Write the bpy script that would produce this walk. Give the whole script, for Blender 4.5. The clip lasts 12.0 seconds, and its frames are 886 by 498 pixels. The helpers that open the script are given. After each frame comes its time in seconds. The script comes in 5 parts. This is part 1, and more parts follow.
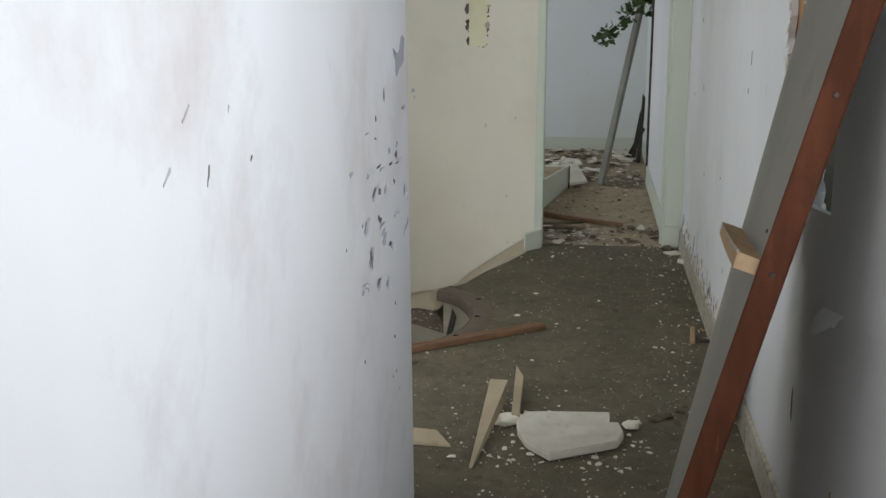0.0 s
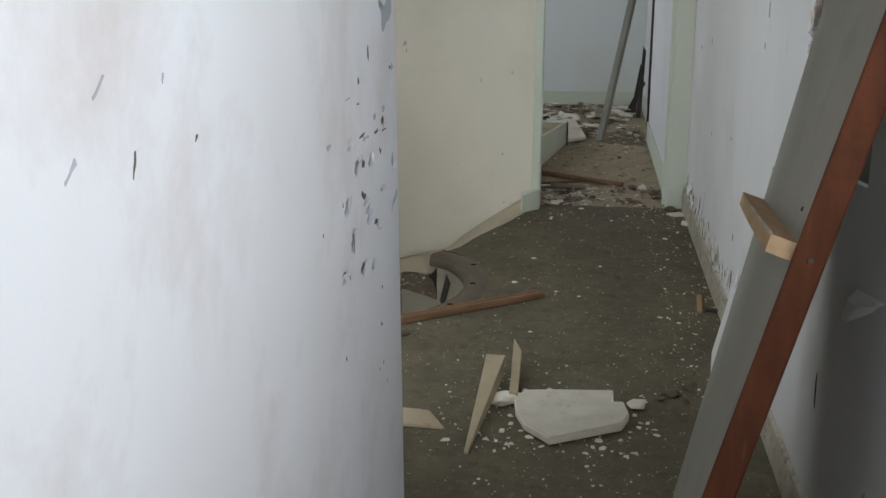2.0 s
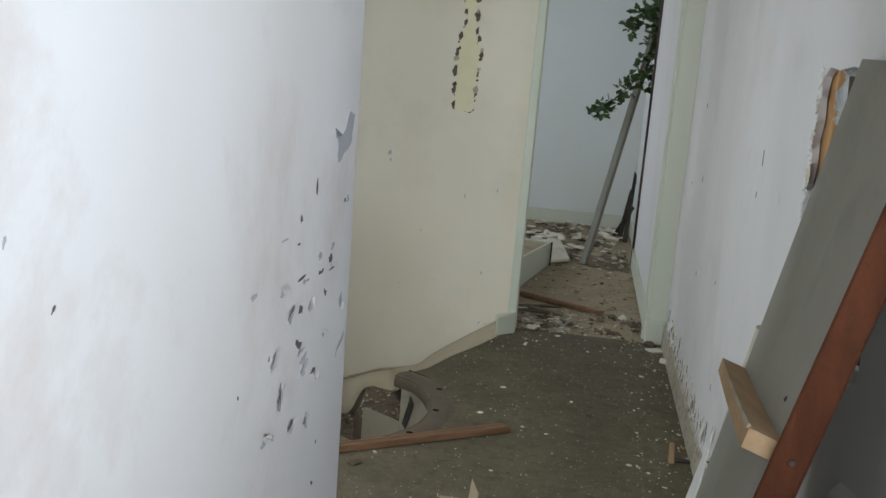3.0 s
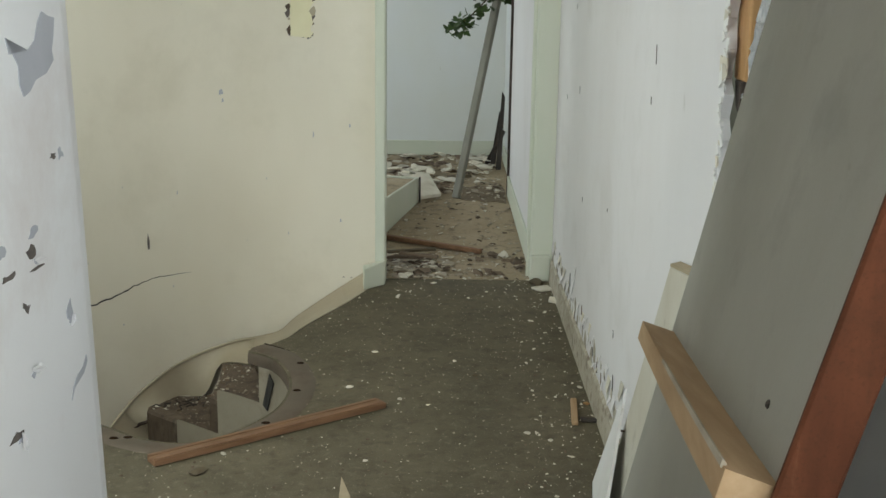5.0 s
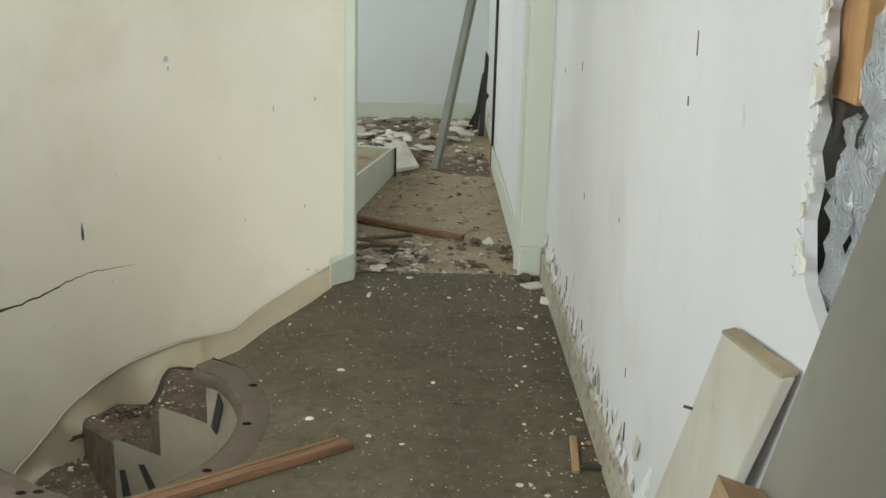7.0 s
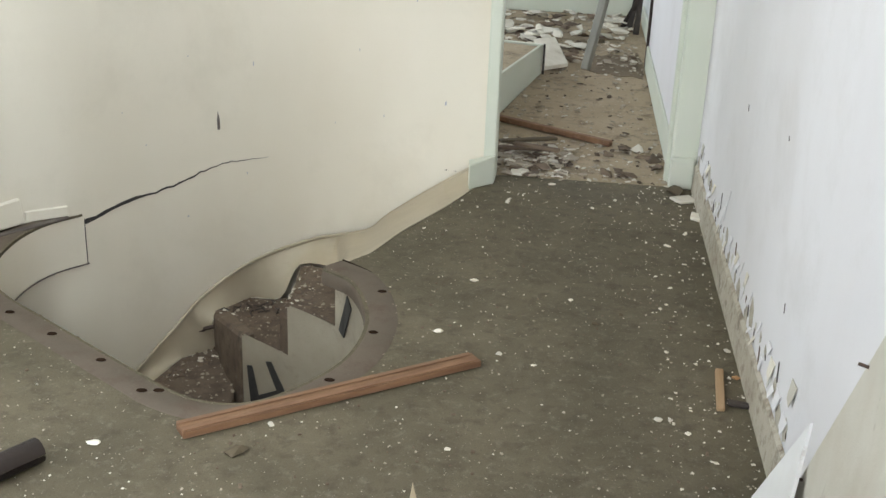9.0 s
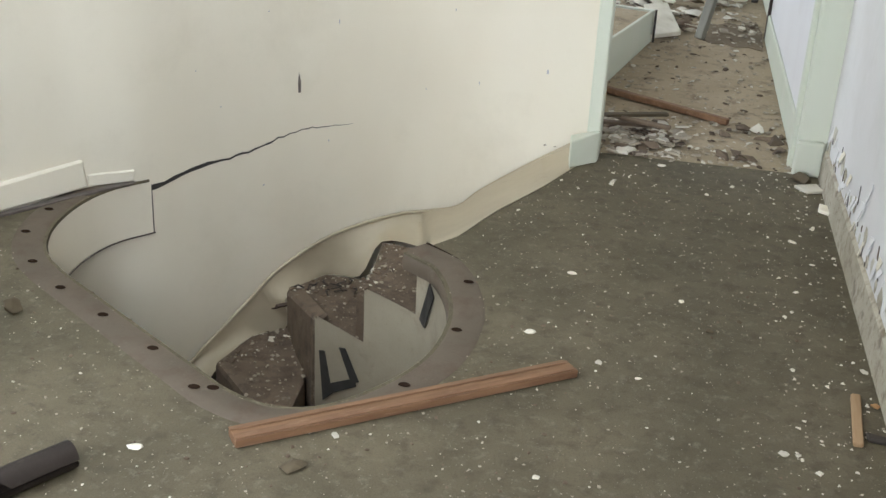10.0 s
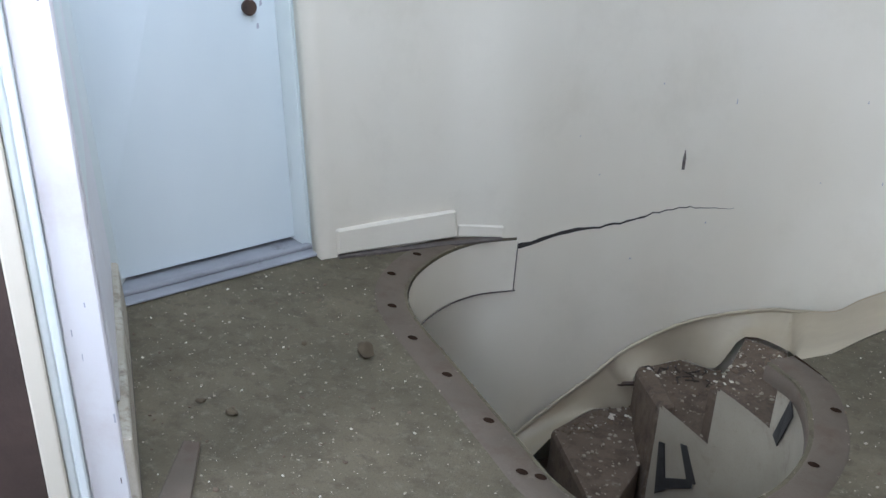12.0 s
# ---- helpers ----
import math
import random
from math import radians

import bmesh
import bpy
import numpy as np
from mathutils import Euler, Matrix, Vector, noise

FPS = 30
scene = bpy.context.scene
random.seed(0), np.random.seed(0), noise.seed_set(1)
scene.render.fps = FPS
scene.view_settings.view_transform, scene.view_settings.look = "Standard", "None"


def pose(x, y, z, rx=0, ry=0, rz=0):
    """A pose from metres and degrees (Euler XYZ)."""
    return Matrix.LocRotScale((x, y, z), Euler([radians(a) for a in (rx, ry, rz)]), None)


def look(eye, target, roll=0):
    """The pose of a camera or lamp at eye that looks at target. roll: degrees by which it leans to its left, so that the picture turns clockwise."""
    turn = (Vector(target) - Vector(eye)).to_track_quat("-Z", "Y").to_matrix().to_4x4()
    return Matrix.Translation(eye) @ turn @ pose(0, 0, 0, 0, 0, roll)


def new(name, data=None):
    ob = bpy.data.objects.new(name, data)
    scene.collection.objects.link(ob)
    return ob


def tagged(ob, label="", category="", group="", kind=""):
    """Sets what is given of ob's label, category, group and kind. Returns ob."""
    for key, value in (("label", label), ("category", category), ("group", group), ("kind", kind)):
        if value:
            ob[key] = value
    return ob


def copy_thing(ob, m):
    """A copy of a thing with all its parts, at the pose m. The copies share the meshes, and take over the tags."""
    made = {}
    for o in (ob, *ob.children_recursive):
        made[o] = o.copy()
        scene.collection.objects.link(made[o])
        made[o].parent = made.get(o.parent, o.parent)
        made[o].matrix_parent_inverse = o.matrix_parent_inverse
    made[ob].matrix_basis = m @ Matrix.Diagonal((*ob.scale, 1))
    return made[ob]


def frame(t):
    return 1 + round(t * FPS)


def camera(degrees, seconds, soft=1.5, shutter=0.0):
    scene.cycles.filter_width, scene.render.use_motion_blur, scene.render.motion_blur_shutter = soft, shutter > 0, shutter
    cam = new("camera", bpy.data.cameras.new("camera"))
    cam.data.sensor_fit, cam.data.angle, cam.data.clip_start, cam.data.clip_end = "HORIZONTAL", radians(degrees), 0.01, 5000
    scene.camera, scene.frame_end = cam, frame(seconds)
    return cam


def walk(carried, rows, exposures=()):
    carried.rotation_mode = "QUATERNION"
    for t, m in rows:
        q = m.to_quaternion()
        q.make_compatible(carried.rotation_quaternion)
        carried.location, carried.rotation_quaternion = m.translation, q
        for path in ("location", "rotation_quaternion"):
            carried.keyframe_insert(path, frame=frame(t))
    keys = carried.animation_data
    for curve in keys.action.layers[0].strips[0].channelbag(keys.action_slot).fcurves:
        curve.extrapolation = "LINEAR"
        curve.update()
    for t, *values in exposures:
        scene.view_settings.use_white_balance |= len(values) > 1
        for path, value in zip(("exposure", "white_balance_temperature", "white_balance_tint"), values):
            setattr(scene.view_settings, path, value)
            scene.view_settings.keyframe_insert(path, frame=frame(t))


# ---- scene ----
cam = camera(42.0, 12.0)
PATH = [
    (0, (0.261, -0.72, 1.586), (0.029, 1.211, 1.124), 0.1),
    (0.5, (0.228, -0.605, 1.58), (-0.006, 1.328, 1.122), 1.4),
    (1, (0.203, -0.487, 1.57), (0.032, 1.43, 1.027), 2.4),
    (1.5, (0.211, -0.429, 1.561), (-0.02, 1.478, 1.007), 0.9),
    (2, (0.229, -0.43, 1.571), (0.01, 1.482, 1.028), 0.2),
    (2.5, (0.223, -0.367, 1.605), (0.002, 1.577, 1.193), 3.3),
    (2.7, (0.258, -0.312, 1.628), (0.04, 1.637, 1.235), 4.7),
    (4.3, (0.265, 0.402, 1.538), (0.235, 2.374, 1.205), 1.1),
    (4.5, (0.257, 0.415, 1.54), (0.298, 2.376, 1.15), 0.4),
    (5, (0.302, 0.569, 1.509), (0.311, 2.512, 1.035), 0.8),
    (5.5, (0.363, 0.797, 1.503), (0.453, 2.726, 0.985), -1.8),
    (6, (0.37, 0.942, 1.504), (0.401, 2.87, 0.975), -2.4),
    (6.5, (0.349, 1.101, 1.507), (0.415, 3.019, 0.944), -1.7),
    (7, (0.298, 1.261, 1.543), (0.349, 3.179, 0.978), 1.6),
    (7.5, (0.292, 1.398, 1.531), (0.229, 3.256, 0.794), 1.9),
    (7.7, (0.286, 1.413, 1.528), (0.233, 3.255, 0.752), 2.3),
    (9.3, (0.297, 1.559, 1.502), (0.056, 3.401, 0.761), 1.8),
    (9.5, (0.287, 1.646, 1.484), (0.012, 3.482, 0.742), 1.6),
    (10, (0.234, 1.882, 1.424), (-0.096, 3.681, 0.614), 2.9),
    (10.5, (0.183, 2.039, 1.392), (-0.307, 3.767, 0.512), 5.5),
    (11, (0.17, 2.072, 1.427), (-0.686, 3.691, 0.624), 4.7),
    (11.5, (0.155, 2.054, 1.455), (-0.753, 3.649, 0.661), 4.5),
    (12, (0.171, 2.048, 1.475), (-0.748, 3.644, 0.694), 4.5),
]
walk(cam, [(t, look(eye, target, roll)) for t, eye, target, roll in PATH],
     [(0, -1.56, 6350, 11), (0.5, -1.85, 6350, 11), (2.7, -1.6, 6300, 10), (4.5, -1.42, 6600, 4), (5.5, -0.95, 6650, 4), (7, -0.85, 6650, 5), (9.5, -0.47, 6300, 12), (10.05, -0.47, 6250, 12), (10.5, -0.12, 6050, 12), (11.2, -0.52, 5500, 15), (12, -0.8, 5480, 16)])

# ---- light ----
world = bpy.data.worlds.new("sky")
scene.world = world
world.use_nodes = True
wn = world.node_tree.nodes
sky = wn.new("ShaderNodeTexSky")
sky.sky_type, sky.sun_disc = "NISHITA", False
sky.sun_elevation, sky.sun_rotation = radians(38), radians(200)
wn["Background"].inputs[1].default_value = 0.12
world.node_tree.links.new(sky.outputs[0], wn["Background"].inputs[0])
sun = new("sun", bpy.data.lights.new("sun", "SUN"))
sun.data.energy, sun.data.angle, sun.data.color = 0.9, radians(12), (1.0, 0.96, 0.9)
sun.matrix_world = look((-6, -12, 12), (0, 0, 0))


def window_light(eye, target, width, height, watts, colour):
    lamp = new("window_light", bpy.data.lights.new("window_light", "AREA"))
    lamp.data.shape, lamp.data.size, lamp.data.size_y = "RECTANGLE", width, height
    lamp.data.energy, lamp.data.color = watts, colour
    lamp.matrix_world = look(eye, target)
    return lamp


COOL = (0.86, 0.93, 1.0)
# stand-ins for assumed windows out of view, on the right and behind
window_light((0.95, 0.52, 1.62), (-1.0, 2.1, 1.8), 1.7, 0.9, 55, COOL)
window_light((0.33, -2.62, 1.45), (0.33, 0.0, 1.35), 0.88, 1.2, 100, COOL)
# lamp added in an unseen ceiling opening to brighten the door end
window_light((-1.45, 4.2, 2.36), (-1.5, 4.3, 0.0), 0.66, 0.66, 40, (0.80, 0.92, 1.0))
# two lamps added by the slanted wall to brighten the well wall
window_light((-0.42, 2.40, 1.42), (-2.0, 4.9, 1.75), 0.4, 1.25, 38, (0.96, 0.98, 1.0))
window_light((-1.35, 2.55, 1.45), (-0.75, 5.6, 1.05), 0.9, 1.3, 11, (0.98, 0.99, 1.0))
# stand-ins for assumed windows of the west room and the back room
window_light((-2.36, 1.2, 1.5), (-0.9, 4.9, 1.6), 1.4, 1.2, 135, (0.82, 0.92, 1.0))
window_light((-2.46, 8.3, 1.5), (0.8, 8.6, 0.6), 1.4, 1.2, 110, (0.84, 0.92, 1.0))


# ---- materials ----
def nodes_of(name):
    m = bpy.data.materials.new(name)
    m.use_nodes = True
    return m, m.node_tree.nodes, m.node_tree.links, m.node_tree.nodes["Principled BSDF"]


def noise_node(n, l, scale, detail=5.0, rough=0.6, vector=None, stretch=(1, 1, 1)):
    tex = n.new("ShaderNodeTexNoise")
    tex.inputs["Scale"].default_value, tex.inputs["Detail"].default_value = scale, detail
    tex.inputs["Roughness"].default_value = rough
    mp = n.new("ShaderNodeMapping")
    mp.inputs["Scale"].default_value = stretch
    geo = n.new("ShaderNodeTexCoord")
    l.new(geo.outputs["Object"], mp.inputs["Vector"])
    l.new(mp.outputs["Vector"], tex.inputs["Vector"])
    return tex


def ramp_node(n, l, source, lo, hi, a=(0, 0, 0, 1), b=(1, 1, 1, 1)):
    r = n.new("ShaderNodeValToRGB")
    r.color_ramp.elements[0].position, r.color_ramp.elements[1].position = lo, hi
    r.color_ramp.elements[0].color, r.color_ramp.elements[1].color = a, b
    l.new(source, r.inputs[0])
    return r


def mix_node(n, l, fac, a, b):
    mx = n.new("ShaderNodeMix")
    mx.data_type = "RGBA"
    l.new(fac, mx.inputs["Factor"])
    for value, socket in ((a, mx.inputs["A"]), (b, mx.inputs["B"])):
        if isinstance(value, tuple):
            socket.default_value = (*value, 1)
        else:
            l.new(value, socket)
    return mx.outputs["Result"]


def surface(name, base, worn, dirt, rough=0.6, cloud=1.3, grain=60, streak=(1, 1, 1), dirt_from=0.62, dirt_to=0.75,
            bump=0.12, metallic=0.0, fleck=None, dirt_scale=9.0, vary=0.0, stain=None, gloss=0.35):
    """A weathered surface: clouded base, finer wear, flecks of dirt and a fine relief."""
    m, n, l, p = nodes_of(name)
    big = noise_node(n, l, cloud, 4, 0.6, stretch=streak)
    col = mix_node(n, l, ramp_node(n, l, big.outputs[0], 0.35, 0.68).outputs[0], base, worn)
    spots = noise_node(n, l, dirt_scale, 8, 0.72, stretch=streak)
    col = mix_node(n, l, ramp_node(n, l, spots.outputs[0], dirt_from, dirt_to).outputs[0], col, dirt)
    fine = noise_node(n, l, grain, 6, 0.7)
    if stain:
        soak = noise_node(n, l, stain[0], 9, 0.68)
        soak.inputs["Distortion"].default_value = 0.15
        col = mix_node(n, l, ramp_node(n, l, soak.outputs[0], stain[1], stain[2], (0, 0, 0, 1), (stain[4],) * 3 + (1,)).outputs[0], col, stain[3])
        tiny = noise_node(n, l, 240, 3, 0.6)
        col = mix_node(n, l, ramp_node(n, l, tiny.outputs[0], 0.54, 0.70, (0, 0, 0, 1), (stain[5],) * 3 + (1,)).outputs[0], col, stain[3])
    if fleck:
        vor = n.new("ShaderNodeTexVoronoi")
        vor.inputs["Scale"].default_value = fleck[0]
        co = n.new("ShaderNodeTexCoord")
        l.new(co.outputs["Object"], vor.inputs["Vector"])
        col = mix_node(n, l, ramp_node(n, l, vor.outputs["Distance"], fleck[1], fleck[1] + 0.04, (1, 1, 1, 1), (0, 0, 0, 1)).outputs[0], col, fleck[2])
    if vary:
        info, hsv, mul = n.new("ShaderNodeObjectInfo"), n.new("ShaderNodeHueSaturation"), n.new("ShaderNodeMapRange")
        mul.inputs["To Min"].default_value, mul.inputs["To Max"].default_value = 1 - vary, 1 + vary
        l.new(info.outputs["Random"], mul.inputs["Value"])
        l.new(mul.outputs[0], hsv.inputs["Value"])
        l.new(col, hsv.inputs["Color"])
        col = hsv.outputs[0]
    l.new(col, p.inputs["Base Color"])
    p.inputs["Roughness"].default_value, p.inputs["Metallic"].default_value = rough, metallic
    bp = n.new("ShaderNodeBump")
    bp.inputs["Strength"].default_value, bp.inputs["Distance"].default_value = bump, 0.01
    l.new(fine.outputs[0], bp.inputs["Height"])
    l.new(bp.outputs[0], p.inputs["Normal"])
    p.inputs["Specular IOR Level"].default_value = gloss
    return m


WALL_NEAR = surface("white_wall_paint", (0.76, 0.75, 0.755), (0.70, 0.675, 0.66), (0.52, 0.42, 0.38), 0.5, 1.1, 45, (1, 1, 0.6), 0.70, 0.86, 0.06, stain=(2.2, 0.52, 0.72, (0.56, 0.49, 0.455), 0.75, 0.06))
WALL_CREAM = surface("cream_gelcoat", (0.74, 0.685, 0.565), (0.665, 0.60, 0.475), (0.40, 0.35, 0.26), 0.42, 0.9, 40, (1, 1, 0.45), 0.70, 0.88, 0.04, stain=(1.5, 0.52, 0.74, (0.57, 0.515, 0.40), 0.5, 0.05))
WALL_RIGHT = surface("grey_white_paint", (0.74, 0.72, 0.71), (0.68, 0.65, 0.63), (0.42, 0.38, 0.33), 0.6, 1.2, 45, (1, 1, 0.4), 0.69, 0.84, 0.08, stain=(1.8, 0.54, 0.74, (0.56, 0.53, 0.49), 0.5, 0.08))
WALL_FAR = surface("far_room_paint", (0.71, 0.73, 0.745), (0.67, 0.675, 0.62), (0.4, 0.38, 0.3), 0.6, 0.8, 40, (1, 1, 0.6), 0.68, 0.84, 0.08)
GREEN = surface("pale_green_paint", (0.57, 0.60, 0.48), (0.62, 0.62, 0.52), (0.34, 0.30, 0.22), 0.5, 3.0, 60, (1, 1, 0.3), 0.66, 0.8, 0.1)
DOOR = surface("pale_blue_door_paint", (0.70, 0.745, 0.73), (0.62, 0.665, 0.665), (0.42, 0.44, 0.42), 0.42, 1.2, 45, (1, 1, 0.5), 0.70, 0.86, 0.05)
CASING = surface("casing_paint", (0.76, 0.79, 0.77), (0.68, 0.72, 0.68), (0.36, 0.33, 0.27), 0.45, 2.5, 50, (1, 1, 0.2), 0.64, 0.78, 0.1)
FLOOR = surface("green_grey_floor", (0.095, 0.079, 0.047), (0.142, 0.116, 0.071), (0.185, 0.157, 0.108), 0.75, 3.4, 140, (1, 1, 1), 0.54, 0.70, 0.3, fleck=(70, 0.085, (0.22, 0.195, 0.15)), dirt_scale=28, stain=(17, 0.50, 0.66, (0.056, 0.045, 0.027), 0.6, 0.6))
FLOOR_FAR = surface("brown_dusty_floor", (0.33, 0.26, 0.165), (0.40, 0.32, 0.215), (0.19, 0.145, 0.09), 0.85, 4.5, 70, (1, 1, 1), 0.50, 0.66, 0.4, fleck=(38, 0.14, (0.42, 0.37, 0.29)), dirt_scale=9)
RIM = surface("brown_rim", (0.122, 0.092, 0.066), (0.098, 0.077, 0.054), (0.175, 0.145, 0.112), 0.6, 5, 80, (1, 1, 1), 0.6, 0.75, 0.12, dirt_scale=20, stain=(11, 0.5, 0.66, (0.085, 0.055, 0.036), 0.7, 0.5))
STRING = surface("stair_gelcoat", (0.36, 0.315, 0.235), (0.30, 0.26, 0.19), (0.20, 0.16, 0.11), 0.5, 4, 60, (1, 1, 1), 0.62, 0.78, 0.06, stain=(9, 0.56, 0.74, (0.17, 0.13, 0.09), 0.5, 0.25))
TREAD = surface("dirty_tread", (0.17, 0.124, 0.086), (0.12, 0.086, 0.058), (0.30, 0.26, 0.205), 0.75, 6, 70, (1, 1, 1), 0.60, 0.72, 0.3, dirt_scale=14, stain=(13, 0.48, 0.62, (0.05, 0.036, 0.026), 0.55, 0.4))
TAPE = surface("black_tape", (0.035, 0.033, 0.03), (0.055, 0.05, 0.045), (0.1, 0.09, 0.075), 0.6, 12, 120, bump=0.1)
PINE = surface("brown_timber", (0.235, 0.128, 0.066), (0.155, 0.08, 0.042), (0.32, 0.20, 0.12), 0.6, 5, 90, (1, 9, 9), 0.55, 0.75, 0.2)
RED_WOOD = surface("red_brown_timber", (0.10, 0.034, 0.016), (0.066, 0.022, 0.011), (0.15, 0.075, 0.038), 0.8, 4, 80, (6, 6, 0.8), 0.62, 0.8, 0.2, gloss=0.1, stain=(7, 0.52, 0.68, (0.05, 0.02, 0.01), 0.7, 0.4))
BATTEN = surface("light_brown_timber", (0.42, 0.285, 0.165), (0.34, 0.22, 0.12), (0.44, 0.33, 0.22), 0.75, 5, 90, (8, 0.8, 8), 0.58, 0.78, 0.15, gloss=0.15)
STUD = surface("orange_stud_timber", (0.50, 0.285, 0.12), (0.38, 0.195, 0.08), (0.16, 0.09, 0.05), 0.65, 5, 80, (8, 8, 0.7), 0.62, 0.78, 0.2)
BOARD = surface("grey_board", (0.30, 0.282, 0.24), (0.255, 0.238, 0.20), (0.15, 0.14, 0.125), 0.65, 2.2, 70, (1, 1, 0.7), 0.66, 0.8, 0.08, stain=(3.2, 0.54, 0.72, (0.20, 0.19, 0.165), 0.7, 0.15), gloss=0.2)
PLANK = surface("scuffed_white_plank", (0.58, 0.55, 0.465), (0.48, 0.43, 0.335), (0.22, 0.17, 0.11), 0.6, 5, 70, (1, 1, 0.5), 0.6, 0.74, 0.15, dirt_scale=12)
PLASTER = surface("plaster", (0.70, 0.655, 0.55), (0.58, 0.525, 0.415), (0.36, 0.30, 0.22), 0.85, 9, 60, (1, 1, 1), 0.6, 0.75, 0.35, dirt_scale=18, vary=0.22)
SOCKET = surface("dark_screw_socket", (0.02, 0.013, 0.009), (0.03, 0.018, 0.012), (0.06, 0.03, 0.018), 1.0, 30, 120, gloss=0.0)
FLOOR_DARK = surface("darker_brown_floor", (0.15, 0.112, 0.07), (0.19, 0.145, 0.093), (0.26, 0.205, 0.135), 0.8, 9, 70, bump=0.3)
TAN = surface("torn_fibreboard", (0.40, 0.325, 0.215), (0.31, 0.245, 0.155), (0.20, 0.15, 0.09), 0.85, 6, 70, (1, 1, 1), 0.58, 0.74, 0.25)
SHEET = surface("white_sheet", (0.78, 0.77, 0.74), (0.72, 0.70, 0.66), (0.5, 0.46, 0.4), 0.6, 4, 60)
RUBBLE = surface("brown_rubble", (0.17, 0.125, 0.085), (0.10, 0.07, 0.047), (0.29, 0.235, 0.17), 0.9, 7, 50, bump=0.4, vary=0.35)
DARK = surface("charred_wood", (0.035, 0.028, 0.024), (0.06, 0.046, 0.036), (0.11, 0.09, 0.07), 0.7, 6, 60, (3, 3, 0.8), bump=0.3)
RUBBER = surface("dark_pipe", (0.03, 0.024, 0.02), (0.045, 0.035, 0.029), (0.085, 0.068, 0.055), 0.6, 8, 90, bump=0.25, gloss=0.12)
RUST = surface("rusty_iron", (0.10, 0.065, 0.045), (0.06, 0.042, 0.034), (0.16, 0.09, 0.05), 0.7, 20, 120, metallic=0.3)
THRESH = surface("grey_threshold", (0.24, 0.24, 0.25), (0.33, 0.33, 0.34), (0.14, 0.13, 0.12), 0.5, 4, 80, (1, 1, 1), 0.6, 0.75)
POLE = surface("weathered_pole", (0.235, 0.225, 0.185), (0.18, 0.17, 0.135), (0.3, 0.29, 0.25), 0.7, 4, 60, (4, 4, 0.6), bump=0.2)
LEAF = surface("ivy_leaf", (0.045, 0.085, 0.025), (0.08, 0.12, 0.035), (0.12, 0.13, 0.05), 0.45, 12, 60, vary=0.4)
STEM = surface("ivy_stem", (0.11, 0.085, 0.05), (0.08, 0.06, 0.035), (0.14, 0.11, 0.07), 0.8, 12, 60)
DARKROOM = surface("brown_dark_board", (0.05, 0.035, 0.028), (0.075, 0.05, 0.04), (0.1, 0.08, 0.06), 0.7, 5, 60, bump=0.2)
# dark colour of real chips and scratches, and of painted shadows
INK = surface("dark_chip_and_shadow", (0.09, 0.075, 0.065), (0.14, 0.115, 0.1), (0.2, 0.17, 0.14), 0.8, 30, 120)
GREYCHIP = surface("grey_undercoat", (0.42, 0.42, 0.45), (0.36, 0.36, 0.385), (0.3, 0.28, 0.27), 0.8, 8, 90)
CEIL = surface("ceiling_paint", (0.72, 0.70, 0.66), (0.64, 0.61, 0.55), (0.4, 0.36, 0.3), 0.8, 1.2, 40)


def foil_material():
    m, n, l, p = nodes_of("crumpled_foil")
    p.inputs["Base Color"].default_value = (0.93, 0.94, 0.95, 1)
    p.inputs["Metallic"].default_value, p.inputs["Roughness"].default_value = 0.4, 0.36
    tex = n.new("ShaderNodeTexVoronoi")
    tex.inputs["Scale"].default_value = 24
    bp = n.new("ShaderNodeBump")
    bp.inputs["Strength"].default_value, bp.inputs["Distance"].default_value = 0.9, 0.03
    l.new(tex.outputs["Distance"], bp.inputs["Height"])
    l.new(bp.outputs[0], p.inputs["Normal"])
    return m


FOIL = foil_material()
BAND = surface("stair_side_gelcoat", (0.46, 0.395, 0.28), (0.38, 0.32, 0.222), (0.27, 0.21, 0.14), 0.45, 3, 50, (1, 1, 1), 0.62, 0.8, 0.06)
PALE = surface("bare_yellow_plaster", (0.74, 0.69, 0.47), (0.68, 0.62, 0.41), (0.5, 0.43, 0.28), 0.8, 6, 60, (1, 1, 0.6), 0.64, 0.8)
# real dirt on the right skirting; painted shade on the casing's skirting
SKIRT = surface("dirty_shaded_skirting", (0.47, 0.43, 0.34), (0.35, 0.305, 0.23), (0.15, 0.115, 0.08), 0.7, 4, 60, (1, 1, 1), 0.54, 0.68, 0.25, dirt_scale=14, stain=(22, 0.52, 0.64, (0.2, 0.155, 0.105), 0.7, 0.3))
DUST = surface("dusty_grit", (0.40, 0.35, 0.27), (0.28, 0.235, 0.175), (0.16, 0.12, 0.09), 0.9, 9, 60, bump=0.3)


def daylight_backdrop():
    m, n, l, p = nodes_of("bright_garden")
    leafy = noise_node(n, l, 5.0, 8, 0.75)
    col = ramp_node(n, l, leafy.outputs[0], 0.42, 0.58, (0.10, 0.15, 0.06, 1), (0.95, 1.0, 0.97, 1))
    l.new(col.outputs[0], p.inputs["Emission Color"])
    p.inputs["Emission Strength"].default_value = 2.2
    p.inputs["Base Color"].default_value = (0.1, 0.12, 0.08, 1)
    return m


GARDEN = daylight_backdrop()


# ---- building blocks ----
def link_mesh(name, bm, material, parent=None, label="", smooth=False):
    bmesh.ops.recalc_face_normals(bm, faces=bm.faces)
    me = bpy.data.meshes.new(name)
    bm.to_mesh(me)
    bm.free()
    for q in me.polygons:
        q.use_smooth = smooth
    me.materials.append(material)
    ob = new(name, me)
    if parent is not None:
        ob.parent = parent
    if label:
        ob["label"] = label
    return ob


